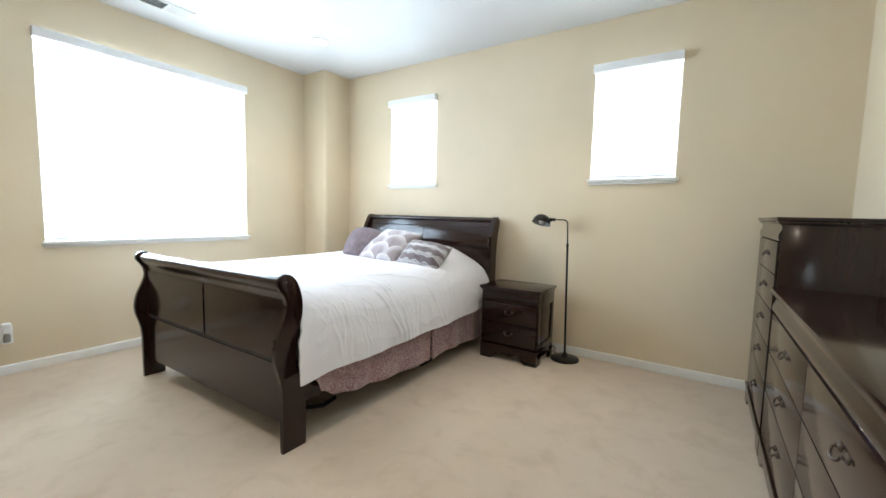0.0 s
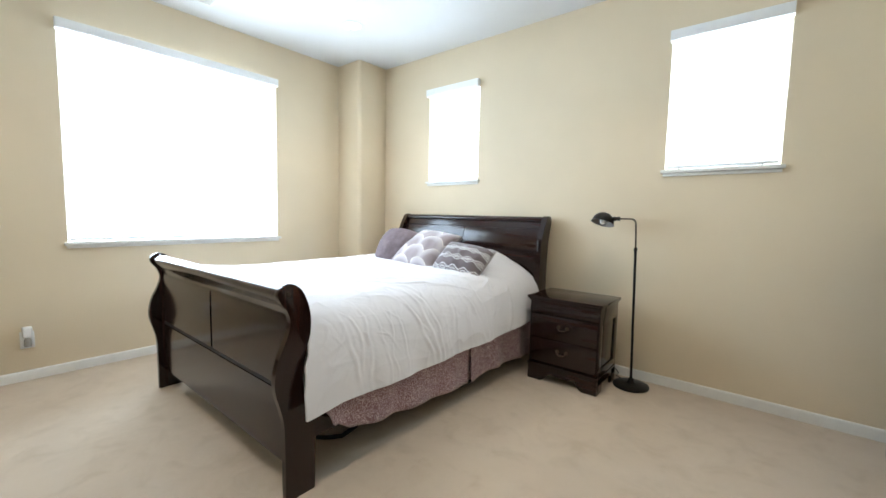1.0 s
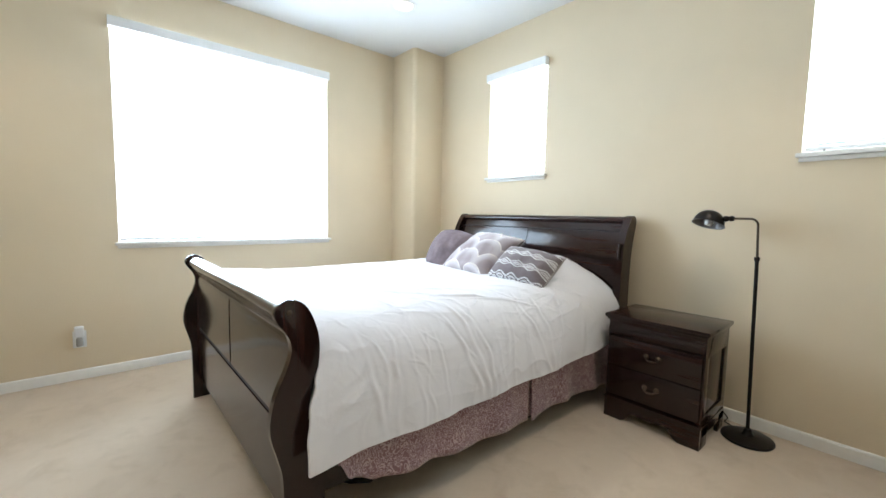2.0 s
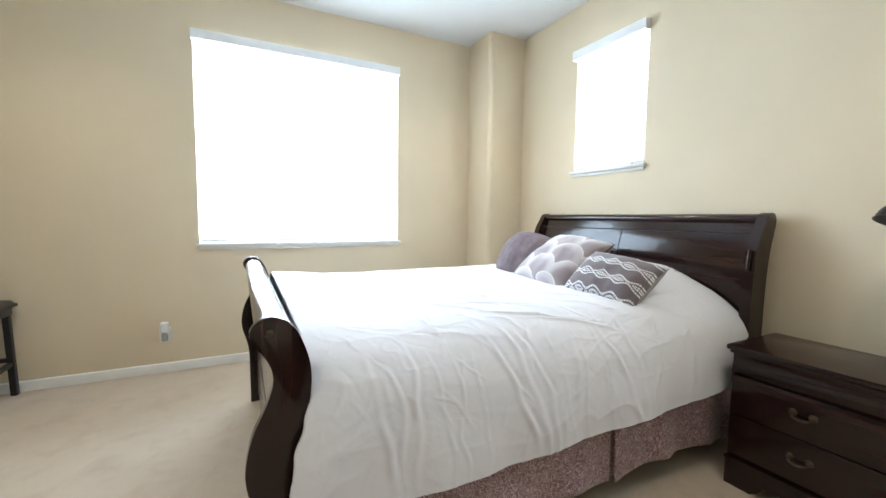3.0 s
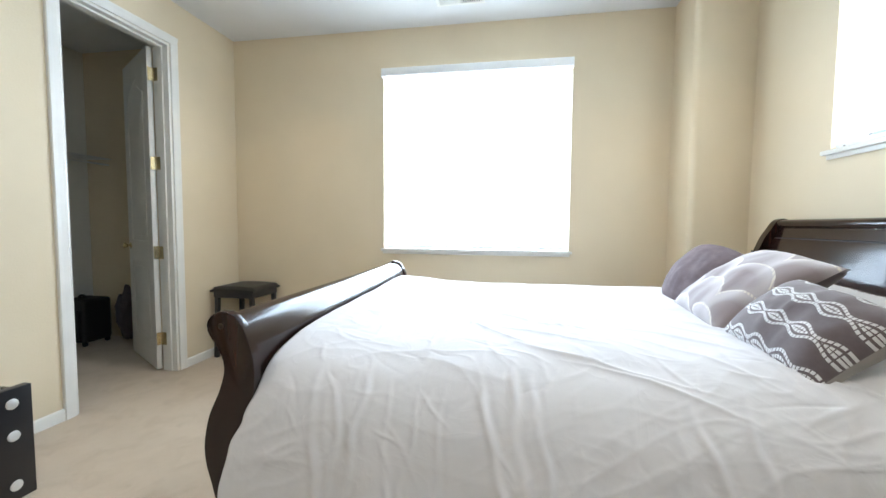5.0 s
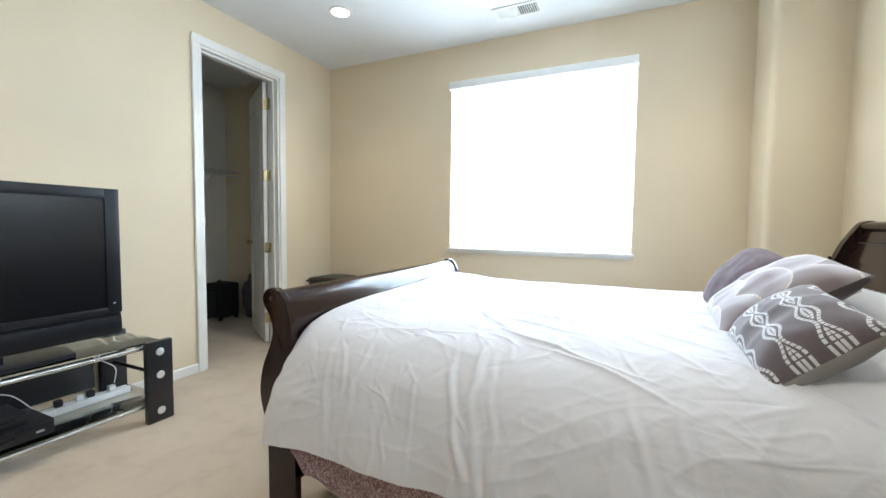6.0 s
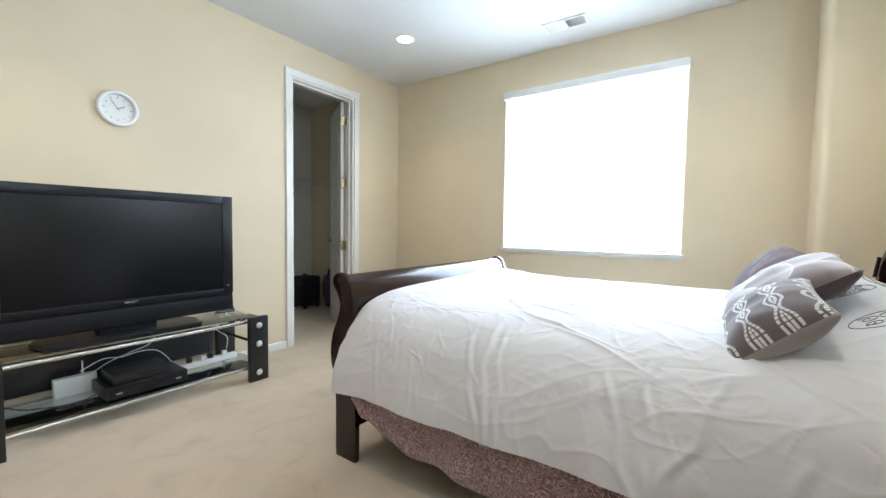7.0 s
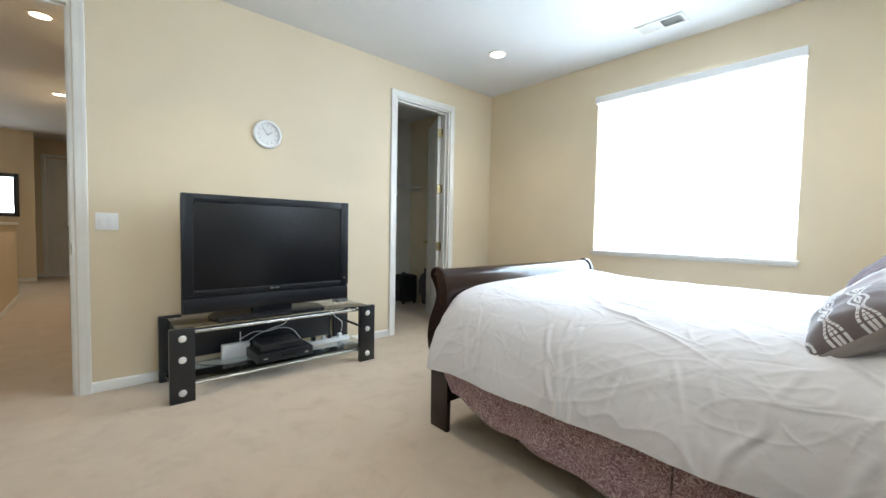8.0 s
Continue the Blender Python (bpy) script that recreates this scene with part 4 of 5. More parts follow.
part("swivel", tube(bmesh.new(), [(2.988, 3.885, 1.172), (2.985, 3.885, 1.172), (2.970, 3.885, 1.171), (2.966, 3.885, 1.171), (2.950, 3.885, 1.170), (2.938, 3.885, 1.170)], [0.008, 0.014, 0.015, 0.011, 0.017, 0.013], 16), BLACK_METAL, lamp)
dome = []
for k in range(13):
    a = math.pi / 2 * k / 12
    dome.append((0.076 * math.cos(a) ** 0.9, 0.074 * math.sin(a)))
inner = [(max(r - 0.002, 0), z - 0.002) for r, z in dome[::-1]]
m = Matrix.Translation((2.868, 3.885, 1.142)) @ pose(0, 0, 0, -20, 8, 0)
shade = part("shade", lathe(bmesh.new(), [(0.081, -0.004)] + dome, 36, m), BLACK_METAL, lamp, "domed black bronze shade")
part("reflector", lathe(bmesh.new(), inner[:-1] + [(0.0765, -0.003), (0.081, -0.0042)], 36, m), SHADE_INSIDE, shade, "grey inside of the shade")
part("bulb", lathe(bmesh.new(), [(0, -0.012), (0.016, -0.008), (0.024, 0.008), (0.020, 0.028), (0.013, 0.045), (0, 0.046)], 20, m), WHITE_PLASTIC, shade, "white unlit bulb")
bm = bmesh.new()
tube(bm, [(3.05, 3.96, 0.008), (2.99, 4.00, 0.006), (3.00, 4.03, 0.02), (2.97, 4.035, 0.05)], 0.003, 6)
part("cord", bm, BLACK_METAL, lamp, "thin black power cord")


# ---- television and its stand ----
stand = thing("tv_stand", "low black and glass television stand with chrome rails", "tv stand", (2.735, 0.31, 0))
for x in (2.018, 3.322):
    for y, bolts in ((0.505, True), (0.042, False)):
        leg = part("leg", boxed(x, x + 0.135, y, y + 0.038, 0, 0.462, 0.003), BLACK_SATIN, stand, "flat black lacquered leg")
        if bolts:
            for z in (0.400, 0.268, 0.062):
                m = look((x + 0.068, y + 0.038, z), (x + 0.068, y - 1, z))
                part("bolt", lathe(bmesh.new(), [(0, 0.006), (0.014, 0.006), (0.020, 0.004), (0.022, 0.0), (0, -0.002)], 20, m), ALUMINIUM, leg, "round chrome bolt cap")
glass_top = part("top_shelf", boxed(2.060, 3.415, 0.060, 0.502, 0.448, 0.458, 0.002), GREEN_GLASS, stand, "clear green-edged glass shelf")
low = part("lower_shelf", boxed(2.030, 3.445, 0.085, 0.502, 0.108, 0.116, 0.002), GREEN_GLASS, stand, "clear green-edged glass shelf")
for shelf_ob in (glass_top, low):
    shelf_ob.visible_shadow = False
for y, zs in ((0.490, (0.426, 0.092)), (0.095, (0.426, 0.092))):
    for z in zs:
        part("rail", tube(bmesh.new(), [(2.10, y, z), (3.38, y, z)], 0.012, 12), CHROME, stand, "chrome crossbar")
for x in (2.085, 3.39):
    part("side_rail", tube(bmesh.new(), [(x, 0.08, 0.40), (x, 0.507, 0.40)], 0.010, 10), BLACK_METAL, stand)
    part("side_rail", tube(bmesh.new(), [(x, 0.08, 0.268), (x, 0.507, 0.268)], 0.010, 10), BLACK_METAL, stand)
part("back_panel", boxed(2.18, 3.34, 0.050, 0.062, 0.14, 0.43, 0.002), BLACK_SATIN, stand, "black cable-hiding back panel")

TX0, TX1, TY = 2.205, 3.372, 0.425
tv = thing("television", "large black flat-screen television, switched off, on its stand", "television", ((TX0 + TX1) / 2, 0.33, 0.459))
bm = bmesh.new()
box(bm, TX0, TX1, TY - 0.045, TY - 0.012, 0.522, 1.303, 0.008, 3)
box(bm, TX0 + 0.05, TX1 - 0.05, TY - 0.11, TY - 0.046, 0.56, 1.26, 0.02, 3)
part("cabinet", bm, TV_PLASTIC, tv)
sx0, sx1, sz0, sz1 = TX0 + 0.066, TX1 - 0.066, 0.672, 1.250
bm = bmesh.new()
box(bm, TX0, sx0, TY - 0.012, TY, 0.640, 1.303, 0.004)
box(bm, sx1, TX1, TY - 0.012, TY, 0.640, 1.303, 0.004)
box(bm, sx0, sx1, TY - 0.012, TY, sz1, 1.303, 0.004)
box(bm, sx0, sx1, TY - 0.012, TY, 0.640, sz0, 0.004)
part("bezel", bm, TV_PLASTIC, tv, "wide black screen surround")
part("screen", boxed(sx0, sx1, TY - 0.0115, TY - 0.006, sz0, sz1), SCREEN, tv, "dark matte screen with soft window glare")
bm = bmesh.new()
prof = [(TY - 0.012, 0.522), (TY - 0.002, 0.526), (TY + 0.004, 0.545), (TY + 0.004, 0.590), (TY - 0.001, 0.622), (TY - 0.012, 0.628)]
slab(bm, prof, "x", TX0 + 0.006, TX1 - 0.006)
part("speaker_bar", bm, TV_PLASTIC, tv, "rounded black speaker strip")
part("maker_badge", boxed(2.762, 2.826, TY, TY + 0.0015, 0.650, 0.662, 0.0005, 1), CHROME, tv, "small pale badge")
part("indicator", boxed(TX0 + 0.03, TX0 + 0.042, TY, TY + 0.001, 0.690, 0.698), GREY_PLASTIC, tv)
part("neck", boxed(2.66, 2.94, 0.30, 0.40, 0.475, 0.56, 0.01), TV_PLASTIC, tv)
bm = bmesh.new()
foot = [(2.46, 0.19), (2.40, 0.30), (2.43, 0.465), (2.52, 0.485), (3.08, 0.485), (3.17, 0.465), (3.20, 0.30), (3.14, 0.19)]
slab(bm, foot, "z", 0.4592, 0.482, 0.006)
part("foot", bm, TV_PLASTIC, tv, "broad glossy black foot")

# boxes and leads on the lower shelf
box1 = thing("set_top_box", "black set-top box on the lower glass shelf", "set-top box", (2.70, 0.34, 0.117))
part("case", boxed(2.52, 2.93, 0.20, 0.460, 0.120, 0.190, 0.005), BLACK_SATIN, box1)
part("front_panel", boxed(2.525, 2.925, 0.460, 0.465, 0.126, 0.184, 0.001), TV_PLASTIC, box1)
for x in (2.56, 2.86):
    part("button", boxed(x, x + 0.028, 0.465, 0.468, 0.146, 0.156, 0.001), GREY_PLASTIC, box1)
part("display", boxed(2.66, 2.76, 0.465, 0.4662, 0.148, 0.164), SCREEN, box1)
for x, y in ((2.54, 0.24), (2.89, 0.24), (2.54, 0.43), (2.89, 0.43)):
    part("rubber_foot", boxed(x, x + 0.018, y, y + 0.018, 0.1162, 0.120), LUGGAGE, box1)
box2 = thing("disc_player", "slim black disc player stacked on the set-top box", "disc player", (2.72, 0.33, 0.19))
part("case", boxed(2.60, 2.89, 0.21, 0.425, 0.1905, 0.243, 0.006), BLACK_SATIN, box2)
part("tray", boxed(2.64, 2.78, 0.425, 0.428, 0.220, 0.230, 0.001), TV_PLASTIC, box2)
router = thing("router", "small white router box behind the black players", "router", (3.02, 0.22, 0.117))
part("case", boxed(2.90, 3.09, 0.14, 0.19, 0.1165, 0.222, 0.006), WHITE_PLASTIC, router)
part("antenna", tube(bmesh.new(), [(2.96, 0.165, 0.222), (2.96, 0.16, 0.30)], 0.004, 8), WHITE_PLASTIC, router)
strip = thing("power_strip", "white power strip with plugs on the lower shelf", "power strip", (2.25, 0.24, 0.117))
part("case", boxed(2.09, 2.52, 0.20, 0.255, 0.1165, 0.152, 0.006), WHITE_PLASTIC, strip)
for k, x in enumerate((2.16, 2.26, 2.31, 2.40)):
    part("plug", boxed(x, x + 0.032, 0.212, 0.244, 0.1525, 0.182 + 0.006 * (k % 2), 0.005), BLACK_SATIN if k % 2 else WHITE_PLASTIC, strip)


def cable(label, pts, r, mat):
    bm = bmesh.new()
    fine = []
    for k in range(len(pts) - 1):
        p = [Vector(pts[max(0, min(len(pts) - 1, k + d))]) for d in (-1, 0, 1, 2)]
        for i in range(6):
            t = i / 6
            fine.append(0.5 * (2 * p[1] + (p[2] - p[0]) * t + (2 * p[0] - 5 * p[1] + 4 * p[2] - p[3]) * t * t + (3 * p[1] - p[0] - 3 * p[2] + p[3]) * t ** 3))
    fine.append(Vector(pts[-1]))
    tube(bm, fine, r, 6)
    solo("cable", bm, mat, label, "cable", group="cables behind the television")


cable("white lead hanging behind the television to the strip", [(2.16, 0.226, 0.19), (2.14, 0.20, 0.27), (2.20, 0.16, 0.34), (2.12, 0.13, 0.40), (2.14, 0.07, 0.44)], 0.003, WHITE_PLASTIC)
cable("white lead looping over the black players", [(2.98, 0.20, 0.25), (2.88, 0.22, 0.30), (2.78, 0.20, 0.285), (2.68, 0.21, 0.30), (2.58, 0.20, 0.27), (2.50, 0.22, 0.16)], 0.003, WHITE_PLASTIC)
cable("white lead looping over the black players", [(2.94, 0.21, 0.22), (2.86, 0.24, 0.28), (2.74, 0.22, 0.31), (2.62, 0.17, 0.33), (2.55, 0.10, 0.42)], 0.0026, WHITE_PLASTIC)
cable("black lead lying on the lower glass shelf", [(2.93, 0.30, 0.125), (3.05, 0.36, 0.121), (3.14, 0.30, 0.121), (3.22, 0.24, 0.121), (3.28, 0.12, 0.125)], 0.0035, BLACK_SATIN)
cable("black lead hanging at the side of the stand", [(2.22, 0.10, 0.44), (2.19, 0.12, 0.36), (2.23, 0.15, 0.28), (2.27, 0.228, 0.187)], 0.004, BLACK_SATIN)


# ---- wall clock ----
cx, cz = 2.712, 1.842
clock = thing("wall_clock", "round white plastic wall clock above the television", "clock", (cx, 0, cz))
wall_m = look((cx, 0.0, cz), (cx, -1, cz))
part("rim", lathe(bmesh.new(), [(0.086, 0.006), (0.088, 0.024), (0.096, 0.031), (0.106, 0.028), (0.112, 0.018), (0.113, 0.002), (0.086, 0.002)], 56, wall_m), WHITE_PLASTIC, clock, "rounded white rim")
part("dial", lathe(bmesh.new(), [(0, 0.010), (0.0865, 0.010), (0.0865, 0.003), (0, 0.003)], 56, wall_m), DIAL, clock)
for k in range(12):
    a = 2 * math.pi * k / 12
    bm = boxed(-0.0016, 0.0016, 0.0102, 0.0112, 0.062, 0.076 if k % 3 else 0.080)
    bmesh.ops.transform(bm, matrix=Matrix.Translation((cx, 0, cz)) @ Matrix.Rotation(a, 4, "Y"), verts=bm.verts)
    part("hour_mark", bm, INK, clock)
for name, turn, length, w in (("minute_pointer", 38, 0.062, 0.0020), ("hour_pointer", -62, 0.042, 0.0028)):
    bm = boxed(-w, w, 0.0125, 0.0140, -0.012, length)
    bmesh.ops.transform(bm, matrix=Matrix.Translation((cx, 0, cz)) @ Matrix.Rotation(radians(turn), 4, "Y"), verts=bm.verts)
    part(name, bm, INK, clock)

# ---- light switch and outlet ----
sw = thing("light_switch", "white double light switch plate beside the doorway", "switch", (3.715, 0, 1.113))
part("plate", boxed(3.656, 3.773, 0.0005, 0.006, 1.056, 1.168, 0.003), WHITE_PLASTIC, sw)
for x in (3.676, 3.722):
    bm = boxed(x, x + 0.033, 0.006, 0.011, 1.080, 1.146, 0.002)
    part("rocker", bm, WHITE_PLASTIC, sw)
outlet = thing("wall_outlet", "white wall outlet plate above the baseboard", "outlet", (0, 1.185, 0.29))
part("plate", boxed(0.0005, 0.006, 1.150, 1.220, 0.220, 0.335, 0.003), WHITE_PLASTIC, outlet)
part("socket", boxed(0.006, 0.008, 1.168, 1.202, 0.232, 0.265, 0.002), GREY_PLASTIC, outlet)
fresh = thing("air_freshener", "white plug-in air freshener with a small oil bottle", "air freshener", (0.03, 1.185, 0.25))
part("body", boxed(0.0085, 0.060, 1.160, 1.210, 0.300, 0.372, 0.012, 3), WHITE_PLASTIC, fresh)
part("oil_bottle", lathe(bmesh.new(), [(0, 0.236), (0.017, 0.238), (0.019, 0.25), (0.018, 0.285), (0.010, 0.299), (0, 0.2995)], 18, Matrix.Translation((0.034, 1.185, 0))), GREY_PLASTIC, fresh, "small translucent oil bottle")


# ---- stool in the corner ----
stool = thing("stool", "black wooden stool with a dished leatherette seat", "stool", (0.215, 0.232, 0))
SX0, SX1, SY0, SY1, SH = 0.035, 0.395, 0.045, 0.420, 0.555
for x, y, lx, ly in ((SX0, SY0, 1, 1), (SX1, SY0, -1, 1), (SX0, SY1, 1, -1), (SX1, SY1, -1, -1)):
    bm = bmesh.new()
    t, sp = 0.034, 0.012
    lo = [(x - 0 * lx, y), (x + lx * t, y), (x + lx * t, y + ly * t), (x, y + ly * t)]
    a = [bm.verts.new((p, q, 0)) for p, q in lo]
    b = [bm.verts.new((p + lx * sp, q + ly * sp, SH)) for p, q in lo]
    bm.faces.new(a), bm.faces.new(b)
    for k in range(4):
        bm.faces.new((a[k], a[(k + 1) % 4], b[(k + 1) % 4], b[k]))
    bmesh.ops.bevel(bm, geom=list(bm.edges), offset=0.003, segments=2, affect="EDGES")
    part("leg", bm, BLACK_SATIN, stool)
for x0, x1, y0, y1, z in ((SX0 + 0.03, SX1 - 0.03, SY0 + 0.010, SY0 + 0.034, 0.19), (SX0 + 0.03, SX1 - 0.03, SY1 - 0.034, SY1 - 0.010, 0.19), (SX0 + 0.010, SX0 + 0.034, SY0 + 0.03, SY1 - 0.03, 0.215), (SX1 - 0.034, SX1 - 0.010, SY0 + 0.03, SY1 - 0.03, 0.19)):
    part("stretcher", boxed(x0, x1, y0, y1, z, z + 0.026, 0.003), BLACK_SATIN, stool)
part("apron", boxed(SX0 + 0.006, SX1 - 0.006, SY0 + 0.006, SY1 - 0.006, SH - 0.045, SH + 0.004, 0.004), BLACK_SATIN, stool)
bm = bmesh.new()
n = 18
g1 = {}
for i in range(n + 1):
    for j in range(n + 1):
        u, v = 2 * i / n - 1, 2 * j / n - 1
        rim = (1 - min(1, max(abs(u), abs(v)) ** 10))
        x = (SX0 + SX1) / 2 + u * (SX1 - SX0 + 0.024) / 2
        y = (SY0 + SY1) / 2 + v * (SY1 - SY0 + 0.024) / 2
        g1[i, j] = bm.verts.new((x, y, SH + 0.022 + 0.024 * rim ** 0.5 + 0.010 * (1 - v * v)))
lo = {}
for i in range(n + 1):
    for j in range(n + 1):
        if i in (0, n) or j in (0, n):
            lo[i, j] = bm.verts.new((g1[i, j].co.x, g1[i, j].co.y, SH + 0.0045))
for i in range(n):
    for j in range(n):
        bm.faces.new((g1[i, j], g1[i + 1, j], g1[i + 1, j + 1], g1[i, j + 1]))
rim = [(i, 0) for i in range(n)] + [(n, j) for j in range(n)] + [(i, n) for i in range(n, 0, -1)] + [(0, j) for j in range(n, 0, -1)]
for k in range(len(rim)):
    a, b = rim[k], rim[(k + 1) % len(rim)]
    bm.faces.new((g1[a], lo[a], lo[b], g1[b]))
bm.faces.new([lo[a] for a in rim])
part("seat", bm, LEATHER, stool, "black padded leatherette seat")


# ---- ceiling fittings ----
def downlight(x, y, glow, label):
    ob = thing("recessed_light", label, "ceiling light", (x, y, TOP), "recessed ceiling lights")
    m = Matrix.Translation((x, y, TOP))
    part("trim_ring", lathe(bmesh.new(), [(0.066, -0.002), (0.070, -0.007), (0.082, -0.008), (0.092, -0.004), (0.094, -0.0005), (0.066, -0.0005)], 40, m), TRIM, ob, "white trim ring")
    part("lens", lathe(bmesh.new(), [(0, -0.004), (0.0655, -0.004), (0.0655, -0.001), (0, -0.001)], 36, m), glow, ob, "bright lit lens")


downlight(0.885, 0.85, BULB, "round recessed ceiling light, lit")
downlight(0.92, 3.17, BULB, "round recessed ceiling light, lit")
# invented fittings for the two fill lamps, never in view
downlight(3.05, 0.85, BULB, "round recessed ceiling light, lit")
downlight(3.05, 3.17, BULB, "round recessed ceiling light, lit")
downlight(4.06, -1.27, HALL_BULB, "round recessed hall ceiling light, lit warm")
downlight(4.03, -3.91, HALL_BULB, "round recessed hall ceiling light, lit warm")

vent = thing("ceiling_vent", "white two-way air register in the ceiling", "vent", (0.38, 2.11, TOP))
VX0, VX1, VY0, VY1 = 0.315, 0.445, 1.955, 2.265
# the ceiling has no hole; a dark plate paints the shade behind the slats
part("backing", boxed(VX0, VX1, VY0, VY1, TOP - 0.002, TOP - 0.0005), DUCT, vent, "dark plate coloured as the duct's shade")
bm = bmesh.new()
for a in ((VX0 - 0.022, VX0, VY0 - 0.022, VY1 + 0.022), (VX1, VX1 + 0.022, VY0 - 0.022, VY1 + 0.022), (VX0, VX1, VY0 - 0.022, VY0), (VX0, VX1, VY1, VY1 + 0.022), (VX0, VX1, 2.104, 2.116)):
    box(bm, *a, TOP - 0.009, TOP - 0.0005)
part("frame", bm, TRIM, vent)
for half, tilt, y0, y1 in ((0, 42, VY0, 2.104), (1, -42, 2.116, VY1)):
    n = 9
    for k in range(n):
        y = y0 + (y1 - y0) * (k + 0.5) / n
        bm = boxed(VX0, VX1, -0.009, 0.009, -0.0006, 0.0006)
        bmesh.ops.transform(bm, matrix=Matrix.Translation((0, y, TOP - 0.0095)) @ Matrix.Rotation(radians(tilt), 4, "X"), verts=bm.verts)
        part("slat", bm, TRIM, vent)


# ---- closet ----
CY, CX1, CTOP = -1.64, 1.95, TOP
structure("wall_closet_back", boxed(0, CX1, CY - 0.1, CY, 0, TOP), CLOSET_WALL, "pale closet wall behind the wire shelf", "wall")
structure("wall_closet_side", boxed(CX1, CX1 + 0.1, CY - 0.1, -0.12, 0, TOP), CLOSET_WALL, "plain pale closet wall", "wall")
structure("ceiling_closet", boxed(-0.15, CX1 + 0.1, CY - 0.1, -0.12, TOP, TOP + 0.1), CEILING, "plain closet ceiling", "ceiling")
baseboard("baseboard_closet", (0.0, CY), (CX1, CY), (0, 1))
shelf = thing("wire_shelf", "white wire closet shelf with a hanging rod", "shelf", (1.0, CY, 1.745))
for k in range(9):
    y = CY + 0.015 + 0.036 * k
    part("long_wire", tube(bmesh.new(), [(0.02, y, 1.745), (CX1 - 0.01, y, 1.745)], 0.003 if k < 8 else 0.0045, 6), WIRE, shelf)
bm = bmesh.new()
for k in range(74):
    x = 0.03 + 0.0258 * k
    tube(bm, [(x, CY + 0.01, 1.749), (x, CY + 0.303, 1.749), (x, CY + 0.306, 1.72)], 0.0014, 4)
part("cross_wires", bm, WIRE, shelf)
part("rod", tube(bmesh.new(), [(0.02, CY + 0.27, 1.69), (CX1 - 0.01, CY + 0.27, 1.69)], 0.008, 10), WIRE, shelf)
for x in (0.35, 1.2):
    part("brace", tube(bmesh.new(), [(x, CY + 0.30, 1.72), (x, CY + 0.003, 1.485)], 0.005, 8), WIRE, shelf)

# the closet door stands open into the closet
HX, HY = D1[0] + 0.018, -0.128
swing = math.atan2(-0.645, -0.385)
door = thing("door_1", "white two-panel closet door standing open into the closet", "door", (HX, HY, 0), kind="structure")
DW, DT = 0.715, 0.035


def leaf(bm, m):
    bmesh.ops.transform(bm, matrix=m, verts=bm.verts)
    return bm


dm = Matrix.Translation((HX, HY, 0)) @ Matrix.Rotation(swing, 4, "Z")
part("core", leaf(boxed(0.004, DW, 0.006, DT - 0.006, 0.012, 2.425), dm), TRIM, door)


def arch(x0, x1, z0, z1, rise):
    pts = [(x0, z0), (x1, z0)]
    n = 14
    for k in range(n + 1):
        u = k / n
        pts.append((x1 + (x0 - x1) * u, z1 + rise * (0.5 - 0.5 * math.cos(2 * math.pi * u))))
    return pts


for face0, face1 in ((-0.0002, 0.0058), (DT - 0.0058, DT + 0.0002)):
    bm = bmesh.new()
    box(bm, 0.002, 0.115, face0, face1, 0.012, 2.425, 0.0015, 1)
    box(bm, DW - 0.113, DW, face0, face1, 0.012, 2.425, 0.0015, 1)
    box(bm, 0.1155, DW - 0.1135, face0, face1, 0.012, 0.215, 0.0015, 1)
    box(bm, 0.1155, DW - 0.1135, face0, face1, 0.82, 0.99, 0.0015, 1)
    n = 14
    xs = [0.1155 + (DW - 0.229) * k / n for k in range(n + 1)]
    lo_edge = [(x, 2.17 + 0.085 * (0.5 - 0.5 * math.cos(2 * math.pi * k / n))) for k, x in enumerate(xs)]
    slab(bm, lo_edge + [(xs[-1], 2.425), (xs[0], 2.425)], "y", face0, face1)
    part("stile", leaf(bm, dm), TRIM, door)
    inn = 0.0018
    bm = slab(bmesh.new(), arch(0.155, DW - 0.153, 1.03, 2.13, 0.085), "y", face0 + inn * (face0 < 0.01), face1 - inn * (face0 > 0.01), 0.004)
    part("panel", leaf(bm, dm), TRIM, door)
    bm = slab(bmesh.new(), arch(0.155, DW - 0.153, 0.255, 0.78, 0.0), "y", face0 + inn * (face0 < 0.01), face1 - inn * (face0 > 0.01), 0.004)
    part("panel", leaf(bm, dm), TRIM, door)
for z in (0.20, 0.86, 1.53, 2.18):
    bm = bmesh.new()
    box(bm, -0.0015, 0.0012, 0.004, 0.031, z, z + 0.095)
    leaf(bm, dm)
    tube(bm, [(HX - 0.001, HY + 0.004, z - 0.004), (HX - 0.001, HY + 0.004, z + 0.099)], 0.0065, 10)
    box(bm, D1[0] + 0.016, D1[0] + 0.0185, -0.118, -0.085, z, z + 0.095)
    part("hinge", bm, BRASS, door, "brass butt hinge")
for y, sgn in ((-0.001, -1), (DT + 0.001, 1)):
    m = dm @ Matrix.Translation((DW - 0.065, y, 0.94)) @ pose(0, 0, 0, 90 if sgn < 0 else -90)
    part("door_knob", lathe(bmesh.new(), [(0, 0.058), (0.018, 0.055), (0.026, 0.044), (0.022, 0.032), (0.010, 0.024), (0.009, 0.008), (0.026, 0.005), (0.028, 0.0), (0, 0.0)], 24, m), BRASS, door, "round brass knob")

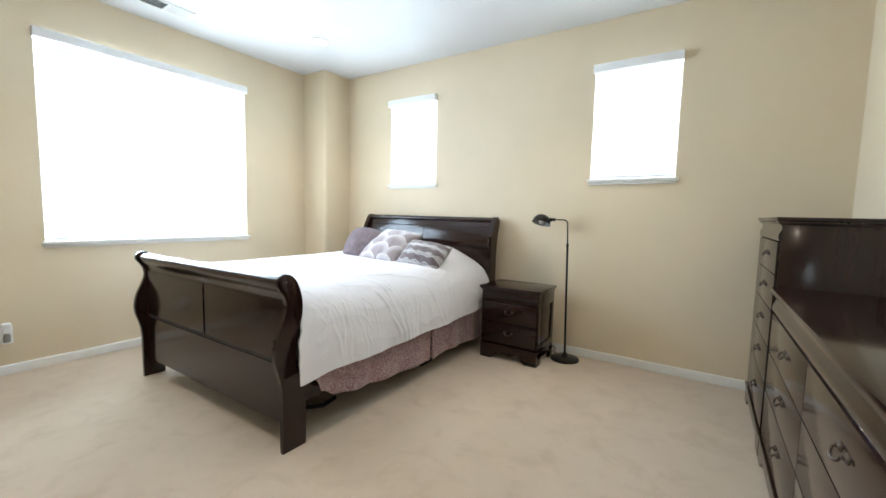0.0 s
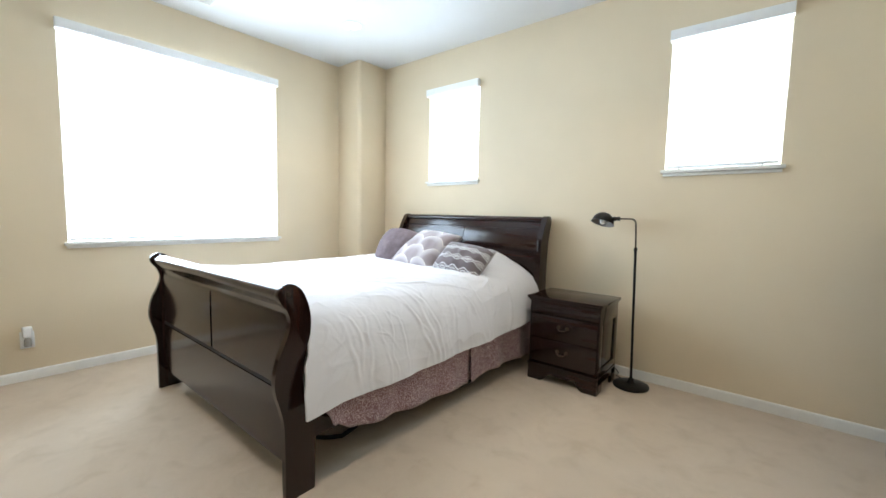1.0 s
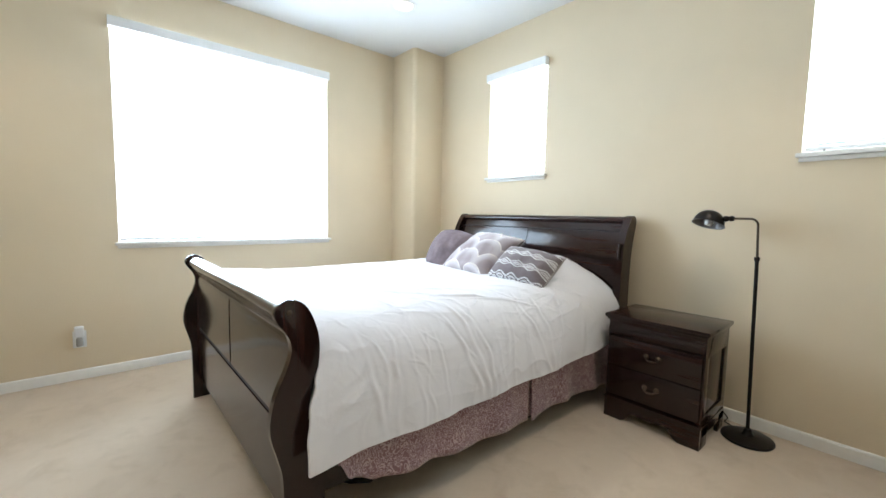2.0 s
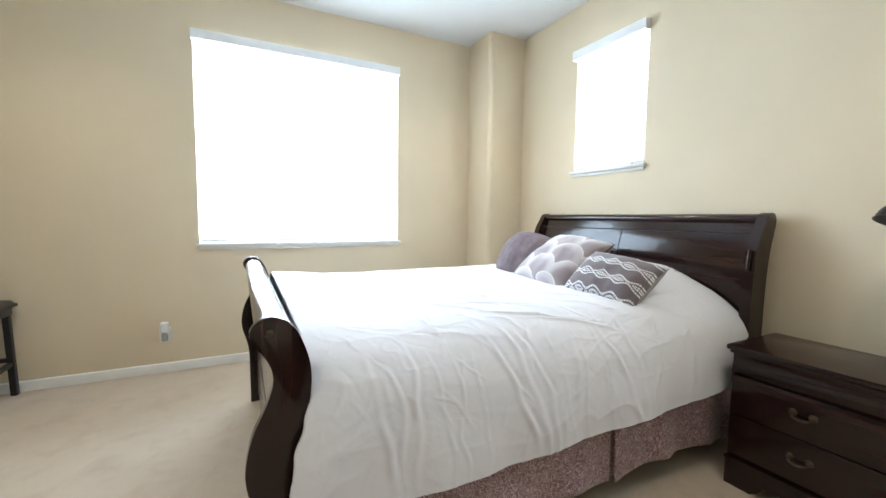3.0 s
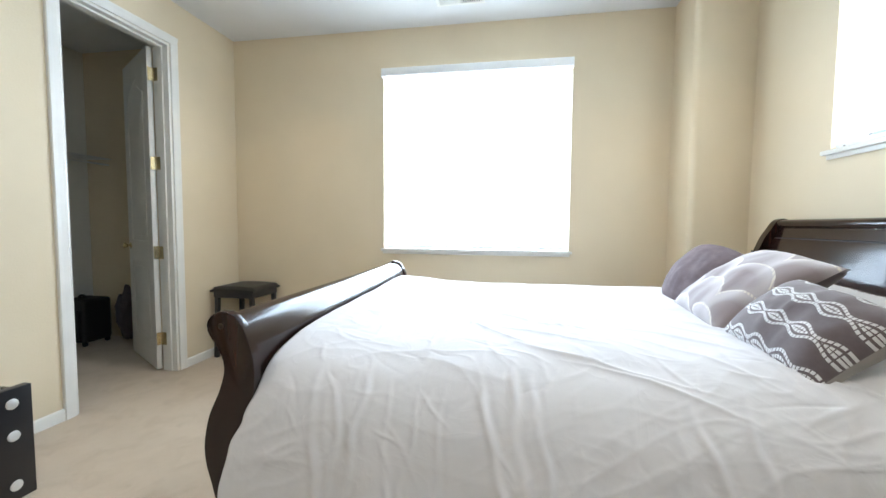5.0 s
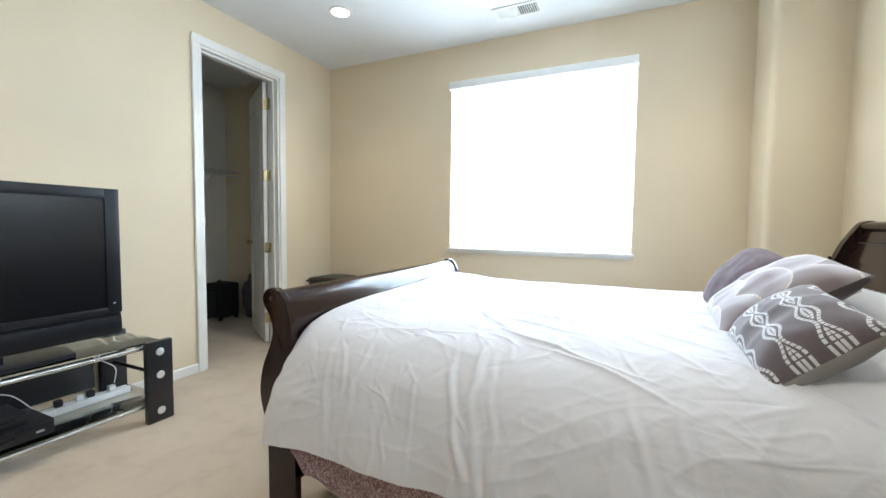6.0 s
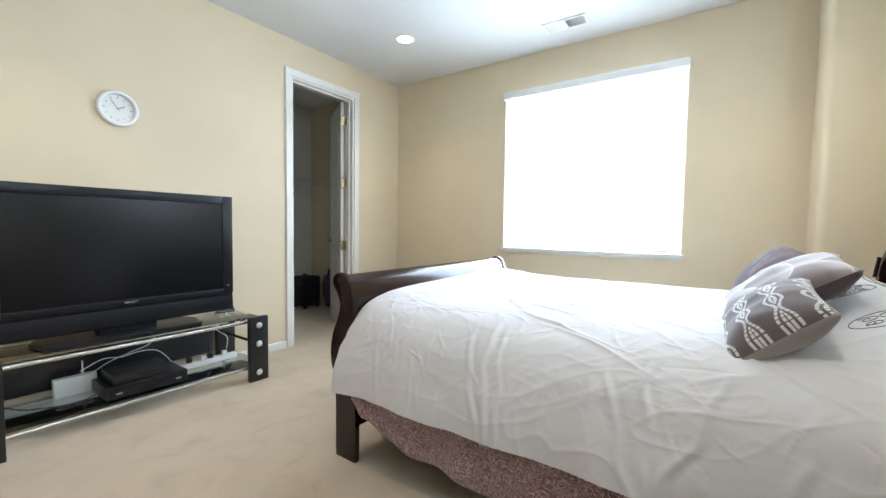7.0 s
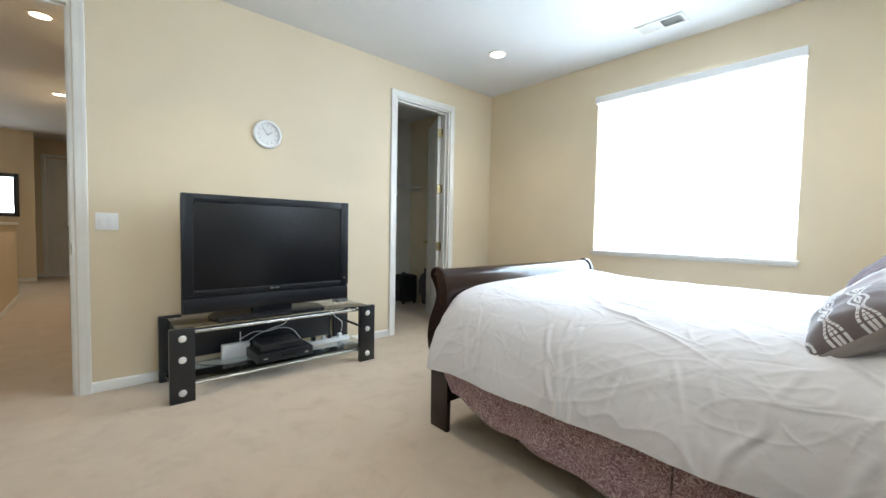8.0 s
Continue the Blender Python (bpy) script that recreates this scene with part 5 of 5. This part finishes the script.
case = thing("suitcase", "black upright suitcase on the closet carpet", "suitcase", (0.29, -1.40, 0))
part("shell", boxed(0.12, 0.385, -1.55, -1.28, 0.035, 0.43, 0.035, 4), LUGGAGE, case)
part("pocket", boxed(0.386, 0.415, -1.52, -1.31, 0.07, 0.34, 0.018, 3), LUGGAGE, case)
bm = bmesh.new()
tube(bm, [(0.27, -1.46, 0.428), (0.27, -1.455, 0.452), (0.27, -1.43, 0.458), (0.27, -1.40, 0.452), (0.27, -1.395, 0.428)], 0.009, 8)
part("carry_handle", bm, BLACK_SATIN, case)
for x, y in ((0.15, -1.52), (0.355, -1.52), (0.15, -1.31), (0.355, -1.31)):
    part("wheel", tube(bmesh.new(), [(x - 0.011, y, 0.022), (x + 0.011, y, 0.022)], 0.022, 14), LUGGAGE, case)
bm = bmesh.new()
bmesh.ops.create_icosphere(bm, subdivisions=4, radius=1.0)
for v in bm.verts:
    d = v.co.normalized()
    lump = 1 + 0.28 * noise.noise(d * 2.3) + 0.10 * noise.noise(d * 6.0)
    v.co = Vector((0.085 + 0.075 * d.x * lump, -1.14 + 0.10 * d.y * lump, max(0.0, 0.25 + 0.25 * d.z * lump)))
solo("laundry_bag", bm, BAG, "slumped dusty purple laundry bag beside the suitcase", "bag")


# ---- hall beyond the doorway ----
bm = bmesh.new()
box(bm, 3.62, 3.74, -7.30, -0.12, 0, TOP)
box(bm, 2.90, 3.62, -7.30, -7.18, 0, TOP)
box(bm, 2.78, 2.90, -8.15, -7.18, 0, TOP)
structure("wall_hall_west", bm, WALL, "beige hall wall turning into a recess", "wall")
structure("wall_hall_east", boxed(6.6, 6.72, -8.3, 0.0, 0, TOP), WALL, "beige wall across the stairwell", "wall")
structure("wall_hall_north", boxed(EAST + 0.12, 6.6, -0.12, 0.0, 0, TOP), WALL, "beige hall wall", "wall")
structure("wall_hall_end", boxed(4.50, 6.6, -7.38, -7.26, 0, TOP), WALL, "beige wall at the hall's end", "wall")
LX0, LX1, FAR_TOP = 3.63, 4.39, 2.42
bm = bmesh.new()
box(bm, 2.90, LX0, -8.15, -8.03, 0, TOP)
box(bm, LX1, 6.6, -8.15, -8.03, 0, TOP)
box(bm, LX0, LX1, -8.15, -8.03, FAR_TOP, TOP)
structure("wall_hall_recess", bm, WALL, "beige wall round the far hall door", "wall")
bm = boxed(3.62, 6.72, -8.3, -0.12, TOP, TOP + 0.1)
box(bm, 2.78, 3.62, -8.3, -7.18, TOP, TOP + 0.1)
structure("ceiling_hall", bm, CEILING, "white hall ceiling", "ceiling")
baseboard("baseboard_hall_end", (4.50, -7.26), (6.6, -7.26), (0, 1))
baseboard("baseboard_hall_recess", (LX1 + 0.061, -8.03), (6.6, -8.03), (0, 1))
half = structure("wall_half", boxed(4.545, 4.665, -4.9, -2.2, 0, 1.06), WALL, "beige half-height stair wall", "half wall")
part("cap", boxed(4.52, 4.69, -4.93, -2.17, 1.061, 1.095, 0.006), TRIM, half, "white painted wooden cap")
baseboard("baseboard_half", (4.545, -4.9), (4.545, -2.2), (-1, 0))
far = thing("door_2", "pair of white panelled doors at the far end of the hall", "door", ((LX0 + LX1) / 2, -8.05, 0), kind="structure")
half_w = (LX1 - LX0) / 2
for x0 in (LX0 + 0.004, LX0 + half_w + 0.002):
    x1 = x0 + half_w - 0.006
    leaf_ob = part("door_leaf", boxed(x0, x1, -8.10, -8.065, 0.01, FAR_TOP - 0.005, 0.003), TRIM, far)
    for z0, z1 in ((0.20, 0.82), (1.02, 2.24)):
        part("panel", boxed(x0 + 0.08, x1 - 0.08, -8.066, -8.056, z0, z1, 0.006), TRIM, leaf_ob)
bm = bmesh.new()
box(bm, LX0 - 0.06, LX0 - 0.001, -8.03, -8.012, 0, FAR_TOP + 0.065, 0.003)
box(bm, LX1 + 0.001, LX1 + 0.06, -8.03, -8.012, 0, FAR_TOP + 0.065, 0.003)
box(bm, LX0 - 0.0005, LX1 + 0.0005, -8.03, -8.012, FAR_TOP + 0.001, FAR_TOP + 0.065, 0.003)
part("casing", bm, TRIM, far)
part("door_knob", lathe(bmesh.new(), [(0, 0.058), (0.018, 0.055), (0.026, 0.044), (0.010, 0.024), (0.026, 0.005), (0.028, 0.0), (0, 0.0)], 20, Matrix.Translation((4.07, -8.064, 1.0)) @ pose(0, 0, 0, -90)), BRASS, far, "round brass knob")
pic = thing("wall_frame", "black framed bright panel on the far hall wall", "frame", (5.0, -7.26, 1.5))
bm = bmesh.new()
for a in ((4.70, 4.77, 1.20, 1.98), (5.53, 5.60, 1.20, 1.98), (4.771, 5.529, 1.20, 1.27), (4.771, 5.529, 1.91, 1.98)):
    box(bm, a[0], a[1], -7.259, -7.225, a[2], a[3], 0.004)
part("frame", bm, BLACK_SATIN, pic)
# solid panel on the wall that glows by itself and brightens the hall
part("panel", boxed(4.771, 5.529, -7.259, -7.245, 1.271, 1.909), BRIGHT, pic, "pale panel glowing in place of daylight")
